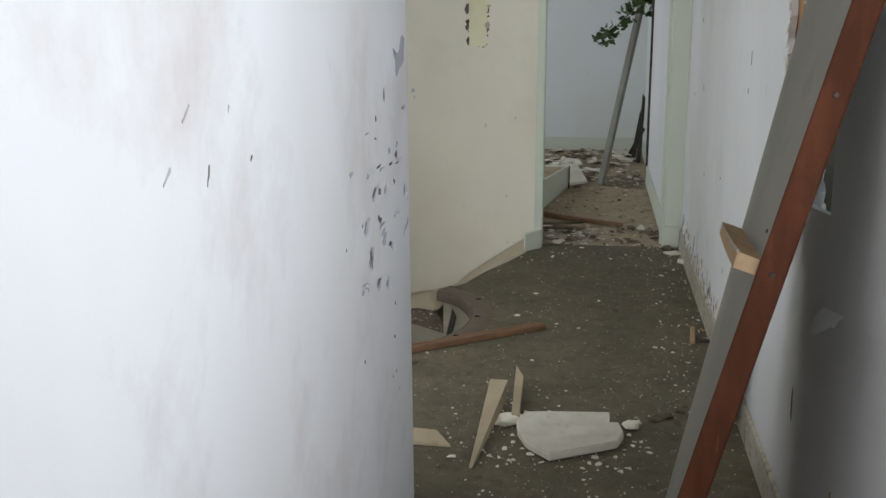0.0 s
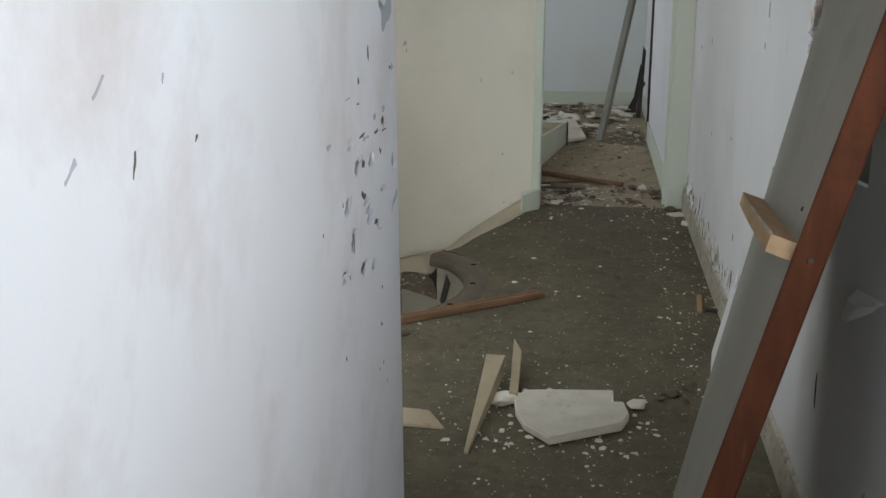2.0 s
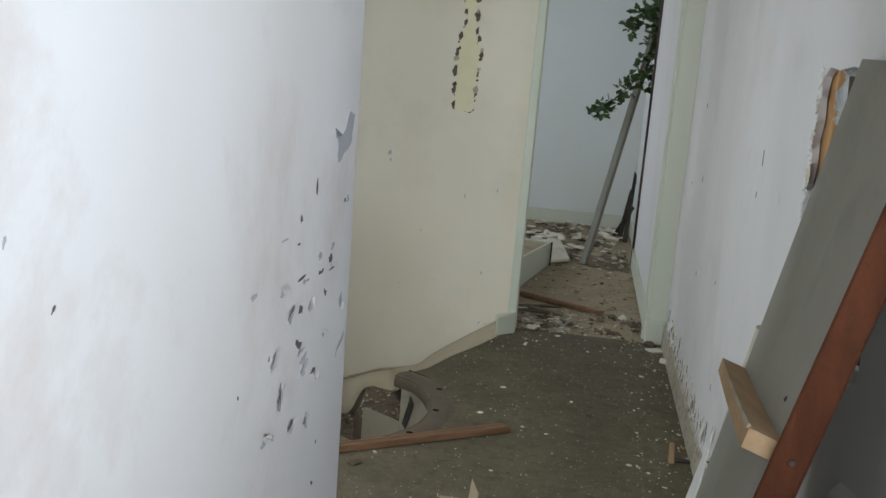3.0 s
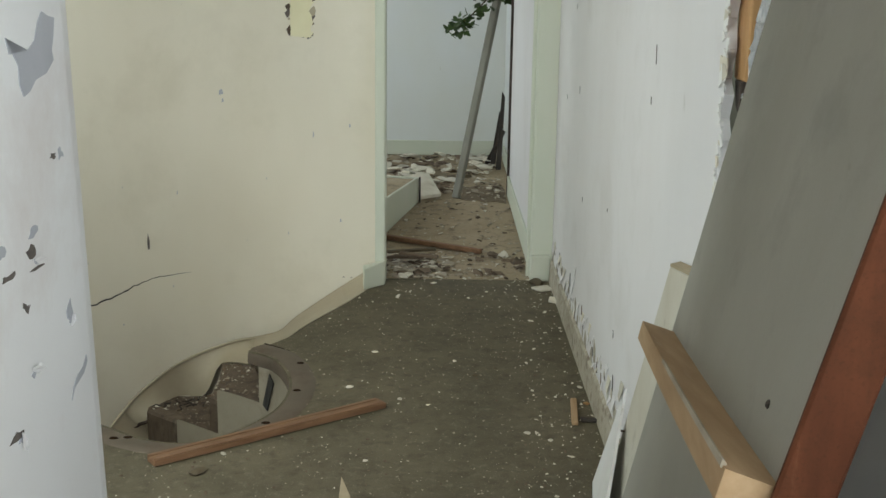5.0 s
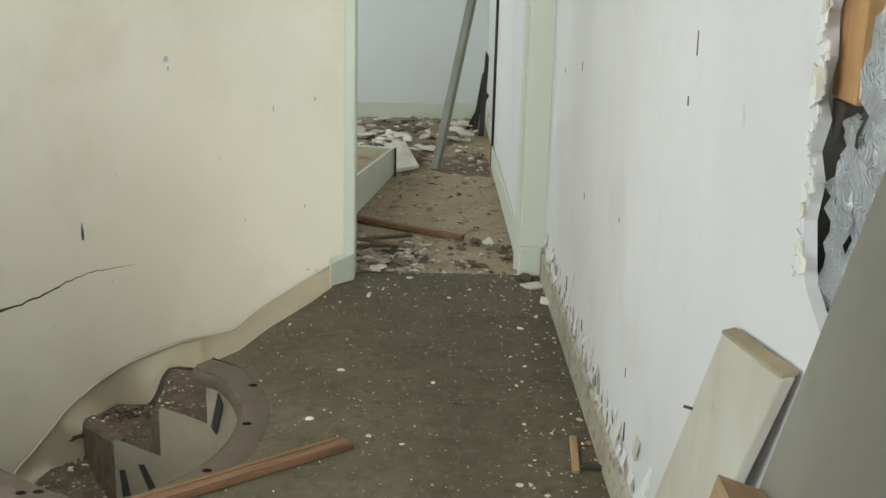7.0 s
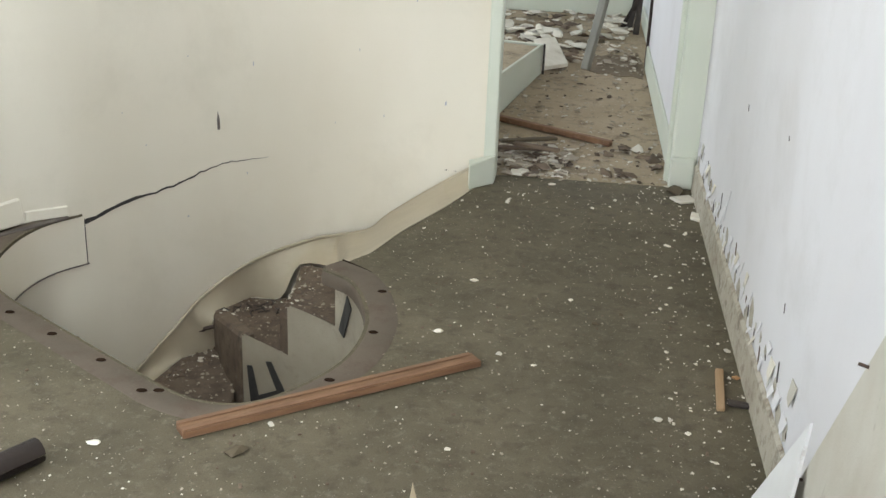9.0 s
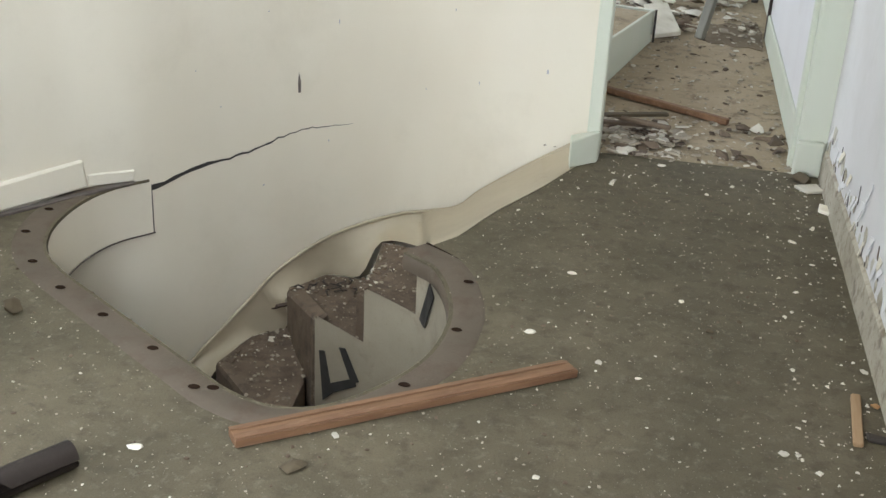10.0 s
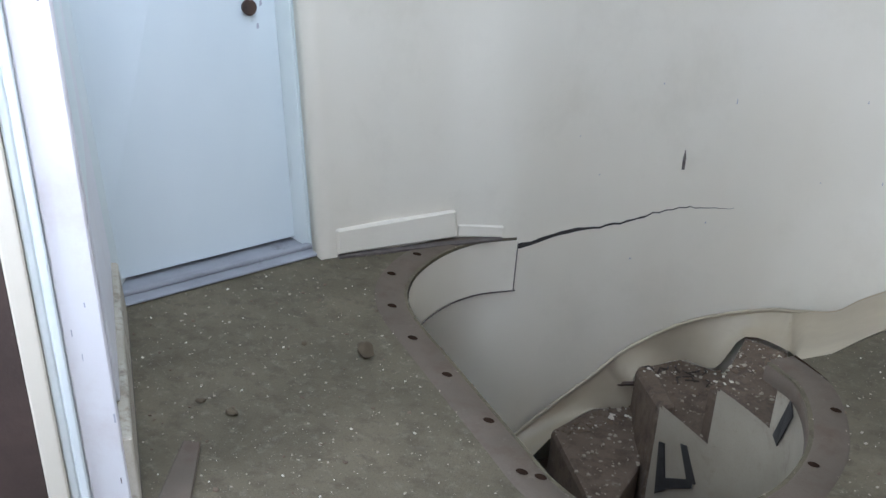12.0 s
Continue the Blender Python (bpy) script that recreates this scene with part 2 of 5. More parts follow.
def part(name, bm, material, parent, label="", smooth=False):
    return link_mesh(name, bm, material, parent, label, smooth)


def thing(name, label, category, at=(0, 0, 0), group="", turn=(0, 0, 0)):
    ob = new(name)
    ob.matrix_world = pose(*at, *turn)
    return tagged(ob, label, category, group)


def box(size, centre=(0, 0, 0), bevel=0.004, m=None, bm=None):
    bm = bm or bmesh.new()
    made = bmesh.ops.create_cube(bm, size=1.0)["verts"]
    bmesh.ops.scale(bm, verts=made, vec=size)
    bmesh.ops.translate(bm, verts=made, vec=centre)
    if bevel:
        edges = list({e for v in made for e in v.link_edges})
        got = bmesh.ops.bevel(bm, geom=edges, offset=bevel, segments=1, affect="EDGES")
        made = list({v for f in got["faces"] for v in f.verts} | {v for v in made if v.is_valid})
    if m is not None:
        bmesh.ops.transform(bm, matrix=m, verts=[v for v in made if v.is_valid])
    return bm


def hexa(bottom, top, bevel=0.0):
    """A solid between two rings of as many corners."""
    bm = bmesh.new()
    a, b = [bm.verts.new(p) for p in bottom], [bm.verts.new(p) for p in top]
    bm.faces.new(a[::-1]), bm.faces.new(b)
    for i in range(len(a)):
        j = (i + 1) % len(a)
        bm.faces.new((a[i], a[j], b[j], b[i]))
    if bevel:
        bmesh.ops.bevel(bm, geom=list(bm.edges), offset=bevel, segments=1, affect="EDGES")
    return bm


def prism(points, z0, z1, bevel=0.0):
    return hexa([(x, y, z0) for x, y in points], [(x, y, z1) for x, y in points], bevel)


def sheet(outer, holes, place, depth):
    """A plate with openings: loops in the plate's own plane, laid out by place(u, v), thickened by the vector depth."""
    bm = bmesh.new()
    edges = []
    for loop in (outer, *holes):
        vs = [bm.verts.new(place(u, v)) for u, v in loop]
        edges += [bm.edges.new((vs[i], vs[(i + 1) % len(vs)])) for i in range(len(vs))]
    bmesh.ops.triangle_fill(bm, edges=edges, use_beauty=True)
    got = bmesh.ops.extrude_face_region(bm, geom=list(bm.faces))
    bmesh.ops.translate(bm, verts=[g for g in got["geom"] if isinstance(g, bmesh.types.BMVert)], vec=depth)
    return bm


def smooth_line(points, steps=6):
    """A Catmull-Rom curve through the points."""
    pts = [Vector(p) for p in points]
    pts = [2 * pts[0] - pts[1]] + pts + [2 * pts[-1] - pts[-2]]
    out = []
    for i in range(1, len(pts) - 2):
        a, b, c, d = pts[i - 1 : i + 3]
        for k in range(steps):
            t = k / steps
            out.append(0.5 * ((2 * b) + (c - a) * t + (2 * a - 5 * b + 4 * c - d) * t * t + (3 * b - a - 3 * c + d) * t ** 3))
    return out + [pts[-2]]


def loft(rows):
    bm = bmesh.new()
    grid = [[bm.verts.new(p) for p in row] for row in rows]
    for r, s in zip(grid, grid[1:]):
        for i in range(len(r) - 1):
            bm.faces.new((r[i], r[i + 1], s[i + 1], s[i]))
    return bm


def tube(points, radius, sides=8, caps=True):
    """A round bar along points; radius a number or one for each point."""
    bm = bmesh.new()
    pts = [Vector(p) for p in points]
    rings = []
    for i, p in enumerate(pts):
        ahead = (pts[min(i + 1, len(pts) - 1)] - pts[max(i - 1, 0)]).normalized()
        q = ahead.to_track_quat("Z", "Y")
        r = radius if isinstance(radius, (int, float)) else radius[i]
        rings.append([bm.verts.new(p + q @ Vector((r * math.cos(2 * math.pi * k / sides), r * math.sin(2 * math.pi * k / sides), 0))) for k in range(sides)])
    for a, b in zip(rings, rings[1:]):
        for k in range(sides):
            bm.faces.new((a[k], a[(k + 1) % sides], b[(k + 1) % sides], b[k]))
    if caps:
        bm.faces.new(rings[0][::-1]), bm.faces.new(rings[-1])
    return bm


def structure(name, bm, material, smooth=False, label="", category=""):
    return tagged(link_mesh(name, bm, material, None, label, smooth), "", category, "", "structure")


# ---- plan ----
RIGHT_X, NEAR_X, CEILING_Z = 0.869, -0.165, 2.35
WELL_WALL = [(-1.81, 4.73), (-1.69, 4.97), (-1.585, 5.16), (-1.44, 5.30), (-1.27, 5.55), (-1.03, 5.78), (-0.75, 5.98), (-0.40, 6.12), (-0.10, 6.13), (0.02, 6.08)]
FLOOR_EDGE = [(0.0, 6.01), (-0.116, 5.68), (-0.242, 5.385), (-0.321, 5.155), (-0.385, 5.06)]
HOLE = [(-0.455, 4.985), (-0.40, 4.948), (-0.345, 4.90), (-0.284, 4.776), (-0.242, 4.607), (-0.249, 4.41), (-0.308, 4.25), (-0.42, 4.10), (-0.537, 4.056), (-0.66, 4.092), (-0.79, 4.18),
        (-1.144, 4.43), (-1.40, 4.62), (-1.51, 4.79), (-1.545, 5.0), (-1.515, 5.18), (-1.425, 5.315)]
well_curve = smooth_line([(x, y, 0) for x, y in WELL_WALL])
hole_curve = smooth_line([(x, y, 0) for x, y in HOLE], 4)

# floors
hall = [(RIGHT_X + 0.1, -2.6), (RIGHT_X + 0.1, 6.12), (0.0, 6.12)] + FLOOR_EDGE + [(p.x, p.y) for p in hole_curve] + [(-1.46, 5.34), (-1.70, 5.12), (-1.90, 4.75), (-2.2, 4.2), (-2.4, 4.0), (-2.4, -2.6)]
structure("floor", sheet(hall, [], lambda u, v: (u, v, 0.0), (0, 0, -0.05)), FLOOR, label="worn green-grey floor covering strewn with paint flakes", category="floor")
structure("floor_back_room", sheet([(-2.55, 6.27), (0.03, 6.27), (0.03, 6.122), (0.9, 6.122), (0.9, 10.2), (-2.55, 10.2)], [], lambda u, v: (u, v, -0.003), (0, 0, -0.05)), FLOOR_FAR, label="dusty brown floor littered with rubble", category="floor")

# walls
hole_y = [(2.10, 1.02), (2.62, 0.965), (2.76, 0.985), (2.79, 1.0), (2.845, 1.03), (2.86, 1.05), (2.885, 1.12), (2.87, 1.18), (2.90, 1.22), (2.875, 1.27), (2.905, 1.30),
          (2.88, 1.36), (2.895, 1.42), (2.87, 1.47), (2.885, 1.53), (2.86, 1.58), (2.80, 1.605), (2.70, 1.60), (2.55, 1.612), (2.3, 1.60), (2.12, 1.605)]
# opening out of view, assumed for the lamp on the right
unseen_opening = [(-0.4, 1.15), (1.4, 1.15), (1.4, 2.05), (-0.4, 2.05)]
outer_gap = [(1.95, 0.85), (3.5, 0.85), (3.5, 1.9), (1.95, 1.9)]
structure("wall_right", sheet([(-2.6, -0.05), (6.13, -0.05), (6.13, CEILING_Z), (-2.6, CEILING_Z)], [hole_y, unseen_opening], lambda u, v: (RIGHT_X, u, v), (0.02, 0, 0)), WALL_RIGHT,
          label="grey-white wall with peeling paint and a broken hole", category="wall")
structure("wall_right_outer", sheet([(-2.6, -0.05), (6.2, -0.05), (6.2, CEILING_Z), (-2.6, CEILING_Z)], [unseen_opening, outer_gap], lambda u, v: (RIGHT_X + 0.12, u, v), (0.04, 0, 0)), DARKROOM)
def near_x(y):
    """The face of the near wall, which runs a little askew."""
    return -0.178 + 0.0145 * y


def near_end(z):
    return 2.115 - 0.068 * z


def near_ring(z):
    e = near_end(z)
    x = near_x(e)
    return [(near_x(-2.6), -2.6, z), (x, e - 0.05, z), (x - 0.004, e - 0.018, z), (x - 0.02, e - 0.003, z), (x - 0.05, e, z), (x - 0.085, e - 0.015, z), (x - 0.1, e - 0.05, z), (near_x(-2.6) - 0.1, -2.6, z)]


bm = bmesh.new()
grid = [[bm.verts.new(q) for q in near_ring(z)] for z in (-0.04, 0.5, 1.0, 1.5, 2.0, CEILING_Z)]
for r, t in zip(grid, grid[1:]):
    for k in range(8):
        bm.faces.new((r[k], r[(k + 1) % 8], t[(k + 1) % 8], t[k]))
structure("wall_near", bm, WALL_NEAR, label="white wall with scratches and chipped paint", category="wall")
# gaps left in the slanted wall let the added lamps through
for a, b, z0, z1 in (((-0.24, 1.90), (-0.62, 2.62), 0, 0.72), ((-0.24, 1.90), (-0.62, 2.62), 2.1, CEILING_Z), ((-0.62, 2.62), (-1.29, 3.36), 2.0, CEILING_Z), ((-1.29, 3.36), (-1.33, 3.40), 2.0, CEILING_Z)):
    nrm = Vector((b[1] - a[1], a[0] - b[0])).normalized() * -0.09
    structure("wall_slant", prism([a, b, (b[0] + nrm.x, b[1] + nrm.y), (a[0] + nrm.x, a[1] + nrm.y)], z0 - 0.04, z1), WALL_NEAR)
rows = []
outward = []
for i, p in enumerate(well_curve):
    d = (well_curve[min(i + 1, len(well_curve) - 1)] - well_curve[max(i - 1, 0)]).normalized()
    outward.append(p + Vector((-d.y, d.x, 0)) * 0.06)
ring = [(p.x, p.y) for p in well_curve] + [(p.x, p.y) for p in reversed(outward)]
bm = bmesh.new()
zs = [-2.3, -0.8, 0.0, 0.8, 1.6, CEILING_Z]
grid = [[bm.verts.new((x, y, z)) for x, y in ring] for z in zs]
for r, s in zip(grid, grid[1:]):
    for i in range(len(ring)):
        j = (i + 1) % len(ring)
        bm.faces.new((r[i], r[j], s[j], s[i]))
well_wall = structure("wall_well", bm, WALL_CREAM, True, "curved cream moulded wall round the stair well", "wall")
structure("wall_back", sheet([(-2.5, -0.05), (1.0, -0.05), (1.0, CEILING_Z), (-2.5, CEILING_Z)], [[(-0.12, 0.8), (0.78, 0.8), (0.78, 2.1), (-0.12, 2.1)]], lambda u, v: (u, -2.6, v), (0, -0.1, 0)), WALL_NEAR)
structure("wall_west", sheet([(-2.7, -0.05), (4.3, -0.05), (4.3, CEILING_Z), (-2.7, CEILING_Z)], [[(0.5, 0.9), (1.9, 0.9), (1.9, 2.1), (0.5, 2.1)]], lambda u, v: (-2.4, u, v), (-0.1, 0, 0)), WALL_NEAR)
structure("wall_left_return", prism([(-2.045, 4.09), (-1.36, 3.48), (-1.42, 3.41), (-2.5, 4.2), (-2.5, 4.3), (-2.15, 4.25)], -0.04, CEILING_Z), CASING)
# the ceiling's opening is unseen, cut for the added lamp
structure("ceiling", sheet([(-2.6, -2.7), (1.05, -2.7), (1.05, 10.2), (-2.6, 10.2)], [[(-1.8, 3.85), (-1.1, 3.85), (-1.1, 4.55), (-1.8, 4.55)]], lambda u, v: (u, v, CEILING_Z), (0, 0, 0.08)), CEIL)
structure("well_bottom", box((2.6, 2.6, 0.08), (-0.75, 5.2, -2.3), 0), FLOOR)
for c, s in (((0.1, 5.0, -1.2), (0.06, 2.6, 2.2)), ((-0.9, 3.9, -1.2), (2.2, 0.06, 2.2)), ((-1.95, 4.9, -1.2), (0.06, 2.0, 2.2))):
    structure("well_side", box(s, c, 0), WALL_CREAM)

# back room
structure("wall_back_room_right", sheet([(6.22, -0.05), (10.1, -0.05), (10.1, CEILING_Z), (6.22, CEILING_Z)], [[(8.75, 1.55), (9.7, 1.55), (9.7, 2.15), (8.75, 2.15)]], lambda u, v: (0.83, u, v), (0.1, 0, 0)), WALL_FAR)
structure("wall_far", box((3.8, 0.1, 2.4), (-0.7, 10.1, 1.15), 0), WALL_FAR, label="pale stained wall at the end of the room", category="wall")
structure("wall_back_room_left", sheet([(6.0, -0.05), (10.1, -0.05), (10.1, CEILING_Z), (6.0, CEILING_Z)], [[(7.6, 0.9), (9.0, 0.9), (9.0, 2.1), (7.6, 2.1)]], lambda u, v: (-2.5, u, v), (-0.1, 0, 0)), WALL_FAR)
structure("wall_back_room_front", box((2.5, 0.06, 2.4), (-1.27, 6.24, 1.15), 0), WALL_FAR)
structure("wall_over_doorway", box((0.86, 0.1, 0.3), (0.40, 6.17, CEILING_Z - 0.15), 0), GREEN)
structure("baseboard", box((3.3, 0.018, 0.12), (-0.84, 10.042, 0.06), 0.004), GREEN)
structure("baseboard", box((0.016, 3.4, 0.12), (0.822, 8.1, 0.06), 0.004), GREEN)
structure("backdrop", box((0.05, 9.0, 6.0), (4.2, 4.0, 1.5), 0), GARDEN)

# ---- lean of the left end ----
def lean(p):
    """The door end of the hall has sunk: uprights there tip over, the doorway's post stands straight."""
    w = min(1.0, max(0.0, -p[0] / 1.8)) * max(0.0, p[2])
    far = min(1.0, max(0.0, (4.75 - p[1]) / 0.6))
    return Vector((p[0] - (0.09 + 0.055 * far) * w, p[1] - 0.05 * w, p[2]))


def leaned(ob):
    for v in ob.data.vertices:
        v.co = lean(v.co)
    return ob


leaned(well_wall)
for o in list(scene.objects):
    if o.name.startswith("wall_left_return"):
        leaned(o)


def on_well(x, z, off=0.0):
    """The point of the well's curved wall at x and z, lifted off it."""
    for a, b in zip(well_curve, well_curve[1:]):
        if a.x <= x <= b.x:
            t = (x - a.x) / (b.x - a.x)
            p, d = a.lerp(b, t), (b - a).normalized()
            return lean((p.x + d.y * off, p.y - d.x * off, z))
    return Vector((x, 6.08, z))


# ---- doorway posts ----
left_post = thing("door_post", "pale green painted door post at the doorway", "door post")
part("post", box((0.05, 0.13, CEILING_Z), (0.022, 6.08, CEILING_Z / 2), 0.006), GREEN, left_post)
part("plinth", hexa([(-0.05, 5.90, 0), (0.045, 6.0, 0), (0.045, 6.03, 0), (-0.06, 5.99, 0)], [(-0.05, 5.91, 0.10), (0.045, 6.005, 0.12), (0.045, 6.03, 0.12), (-0.06, 5.99, 0.10)], 0.004), GREEN, left_post)
right_post = thing("door_post", "broad pale green door post beside the peeling wall", "door post")
part("post", box((0.115, 0.11, CEILING_Z), (0.822, 6.185, CEILING_Z / 2), 0.008), GREEN, right_post)
part("stop", box((0.02, 0.05, CEILING_Z), (0.758, 6.20, CEILING_Z / 2), 0.004), GREEN, right_post)
part("plinth", box((0.1, 0.04, 0.13), (0.81, 6.115, 0.065), 0.006), GREEN, right_post)


# ---- stair opening ----
rim = thing("stair_opening_rim", "brown moulded rim with screw holes round the stair opening", "stair rim")
inner = [Vector((p.x, p.y, 0)) for p in hole_curve]
outer = []
for i, p in enumerate(inner):
    d = (inner[min(i + 1, len(inner) - 1)] - inner[max(i - 1, 0)]).normalized()
    outer.append(p + Vector((d.y, -d.x, 0)) * (-0.098 if i < len(inner) - 5 else -0.098 + 0.015 * (i - len(inner) + 5)))
lip = [max(0.0, 1 - max(0, k - 34) / 6) for k in range(len(inner))]
def lip_row(reach, drop):
    return [(o.x + (q.x - o.x) * (1 + reach * f), o.y + (q.y - o.y) * (1 + reach * f), -0.006 - drop * f) for o, q, f in zip(outer, inner, lip)]
flange = loft([[(p.x, p.y, 0.0005) for p in outer], [(p.x, p.y, 0.003) for p in [o.lerp(q, 0.06) for o, q in zip(outer, inner)]],
               [(p.x, p.y, 0.006) for p in [o.lerp(q, 0.8) for o, q in zip(outer, inner)]], lip_row(0.0, 0.002), lip_row(0.04, 0.014), lip_row(0.06, 0.034), lip_row(0.02, 0.05)])
bmesh.ops.remove_doubles(flange, verts=list(flange.verts), dist=0.0002)
part("flange", flange, RIM, rim, "", True)
for x, y in ((-0.205, 4.531), (-0.227, 4.828), (-0.272, 4.22), (-0.485, 4.0), (-0.701, 4.083), (-0.745, 4.075), (-0.914, 4.22), (-1.112, 4.349), (-1.294, 4.464), (-1.45, 4.594), (-1.578, 4.78), (-1.60, 4.96)):
    bm = bmesh.new()
    bmesh.ops.create_cone(bm, cap_ends=True, segments=10, radius1=0.0125, radius2=0.0105, depth=0.002, matrix=Matrix.Translation((x, y, 0.0066)) @ Matrix.Diagonal((1.25, 0.85, 1, 1)))
    part("screw_hole", bm, SOCKET, rim)
part("seam", tube([(p.x, p.y, 0.001) for p in outer[:8]], [0.005 - 0.0005 * k for k in range(8)], 5), SOCKET, rim, "dark gap along the rim")

stair = thing("spiral_stair", "moulded spiral stair with dirty treads and black tape", "staircase")
TREADS = (([(-0.70, 5.36), (-0.45, 5.14), (-0.45, 5.42), (-0.565, 5.80), (-0.726, 5.82), (-0.694, 5.53)], -0.345),
          ([(-0.87, 5.38), (-0.64, 5.23), (-0.68, 5.5), (-0.73, 5.84), (-0.954, 5.835), (-1.055, 5.66)], -0.52),
          ([(-0.857, 5.10), (-0.87, 5.3), (-0.98, 5.68), (-1.058, 5.70), (-1.174, 5.585), (-1.227, 5.356), (-0.90, 5.0)], -0.70))


def step_solid(pts, z, deep):
    """A moulded step: its top and rounded edges."""
    bm = bmesh.new()
    mid = Vector((sum(p[0] for p in pts) / len(pts), sum(p[1] for p in pts) / len(pts), 0))
    rings = []
    for inset, drop in ((0.10, 0.0), (0.03, 0.004), (0.0, 0.022), (0.0, deep)):
        ring = []
        for x, y in pts:
            q = Vector((x, y, 0)).lerp(mid, inset)
            ring.append(bm.verts.new((q.x, q.y, z - drop)))
        rings.append(ring)
    bm.faces.new(rings[0])
    for r, t in zip(rings, rings[1:]):
        for k in range(len(pts)):
            bm.faces.new((r[k], r[(k + 1) % len(pts)], t[(k + 1) % len(pts)], t[k]))
    return bm


for pts, z in TREADS:
    part("tread", step_solid(pts, z, 0.34), TREAD, stair)
part("tread", step_solid([(-0.95, 4.75), (-1.0, 5.2), (-1.18, 5.55), (-1.36, 5.35), (-1.40, 5.0)], -0.88, 0.2), TREAD, stair)
# the nosing that turns down beside the string
part("nosing", hexa([(-0.855, 5.268, -0.95), (-0.830, 5.262, -0.95), (-0.80, 5.33, -0.95), (-0.98, 5.50, -0.95)],
                    [(-1.05, 5.64, -0.524), (-0.830, 5.30, -0.44), (-0.80, 5.36, -0.44), (-1.0, 5.70, -0.524)], 0.010), TREAD, stair)
# dark rounded coves where the treads run down to the string
for x0, y0, z0, x1, y1, z1, low in ((-0.628, 5.212, -0.262, -0.442, 5.118, -0.282, -0.342), (-0.822, 5.292, -0.432, -0.640, 5.216, -0.466, -0.517)):
    rows_ = []
    for f, back_, drop in ((0.0, 0.0, 0.0), (0.3, 0.018, 0.55), (0.6, 0.045, 0.88), (1.0, 0.085, 1.0)):
        rows_.append([(x + back_ * 0.42, y + back_, z + (low - z) * drop) for x, y, z in ((x0, y0, z0), ((x0 + x1) / 2, (y0 + y1) / 2, (z0 + z1) / 2), (x1, y1, z1))])
    part("cove", loft(rows_), TREAD, stair, "", True)
# the upright string in front of the steps, cut to their outline, turning under the rim
STRING_PLAN = smooth_line([(-0.828, 5.285, 0), (-0.73, 5.247, 0), (-0.632, 5.205, 0), (-0.53, 5.158, 0), (-0.435, 5.10, 0), (-0.362, 5.01, 0), (-0.292, 4.82, 0), (-0.240, 4.62, 0), (-0.243, 4.40, 0), (-0.302, 4.24, 0), (-0.42, 4.085, 0)], 8)


def string_top(x, y):
    if y < 5.09:
        return -0.045
    if x < -0.632:
        return -0.425 - 0.035 * (x + 0.828) / 0.196
    if x < -0.435:
        return -0.255 - 0.02 * (x + 0.632) / 0.197
    return -0.045


bm = bmesh.new()
for inward in (0.0, 0.012):
    last = None
    for k, p in enumerate(STRING_PLAN):
        d = (STRING_PLAN[min(k + 1, len(STRING_PLAN) - 1)] - STRING_PLAN[max(k - 1, 0)]).normalized()
        at = p + Vector((-d.y, d.x, 0)) * inward
        if k:
            mx, my = (p.x + STRING_PLAN[k - 1].x) / 2, (p.y + STRING_PLAN[k - 1].y) / 2
            z = [string_top(STRING_PLAN[k - 1].x * 0.98 + mx * 0.02, STRING_PLAN[k - 1].y * 0.98 + my * 0.02), string_top(p.x * 0.98 + mx * 0.02, p.y * 0.98 + my * 0.02)]
            bm.faces.new([bm.verts.new(q) for q in ((last.x, last.y, z[0]), (at.x, at.y, z[1]), (at.x, at.y, -1.1), (last.x, last.y, -1.1))])
        last = at
bmesh.ops.remove_doubles(bm, verts=list(bm.verts), dist=0.0005)
part("string", bm, STRING, stair, "", True)

TRIM = [(-0.03, 6.095, 0.056), (-0.212, 6.12, -0.069), (-0.40, 6.11, -0.20), (-0.485, 6.08, -0.268), (-0.596, 6.035, -0.285), (-0.729, 5.98, -0.30), (-0.933, 5.845, -0.355), (-1.10, 5.705, -0.46), (-1.20, 5.605, -0.575), (-1.355, 5.41, -0.757), (-1.50, 5.24, -0.98)]
trim_curve = smooth_line(TRIM, 5)
part("edge_bead", tube([(p.x + 0.004, p.y - 0.008, p.z) for p in trim_curve], 0.007, 6), BAND, stair, "", True)
LEDGE = [(0.0, 6.012, 0.002), (-0.116, 5.682, 0.002), (-0.242, 5.387, 0.002), (-0.321, 5.157, 0.0), (-0.40, 5.07, -0.03), (-0.56, 5.81, -0.35), (-0.73, 5.83, -0.355), (-0.82, 5.845, -0.52), (-0.954, 5.84, -0.53), (-1.06, 5.665, -0.56), (-1.065, 5.705, -0.71), (-1.18, 5.59, -0.715), (-1.235, 5.35, -0.75), (-1.36, 5.10, -1.0)]
ledge_curve = smooth_line(LEDGE[:5], 5)[:-1] + smooth_line(LEDGE[4:], 4)
even = [trim_curve[min(round(k * (len(trim_curve) - 1) / (len(ledge_curve) - 1)), len(trim_curve) - 1)] for k in range(len(ledge_curve))]
mid = [a.lerp(b, 0.6) + Vector((0, 0, -0.025)) for a, b in zip(even, ledge_curve)]
part("side_band", loft([even, [a.lerp(b, 0.25) + Vector((0, 0, -0.02)) for a, b in zip(even, ledge_curve)], mid, ledge_curve]), BAND, stair, "", True)
fascia = smooth_line([(x, y, 0) for x, y in HOLE[10:]], 5)
part("fascia", loft([[(p.x + 0.004, p.y + 0.002, -0.008) for p in fascia], [(p.x + 0.006, p.y + 0.006, -0.10) for p in fascia], [(p.x + 0.004, p.y + 0.004, -0.195) for p in fascia]]), WALL_CREAM, stair, "", True)
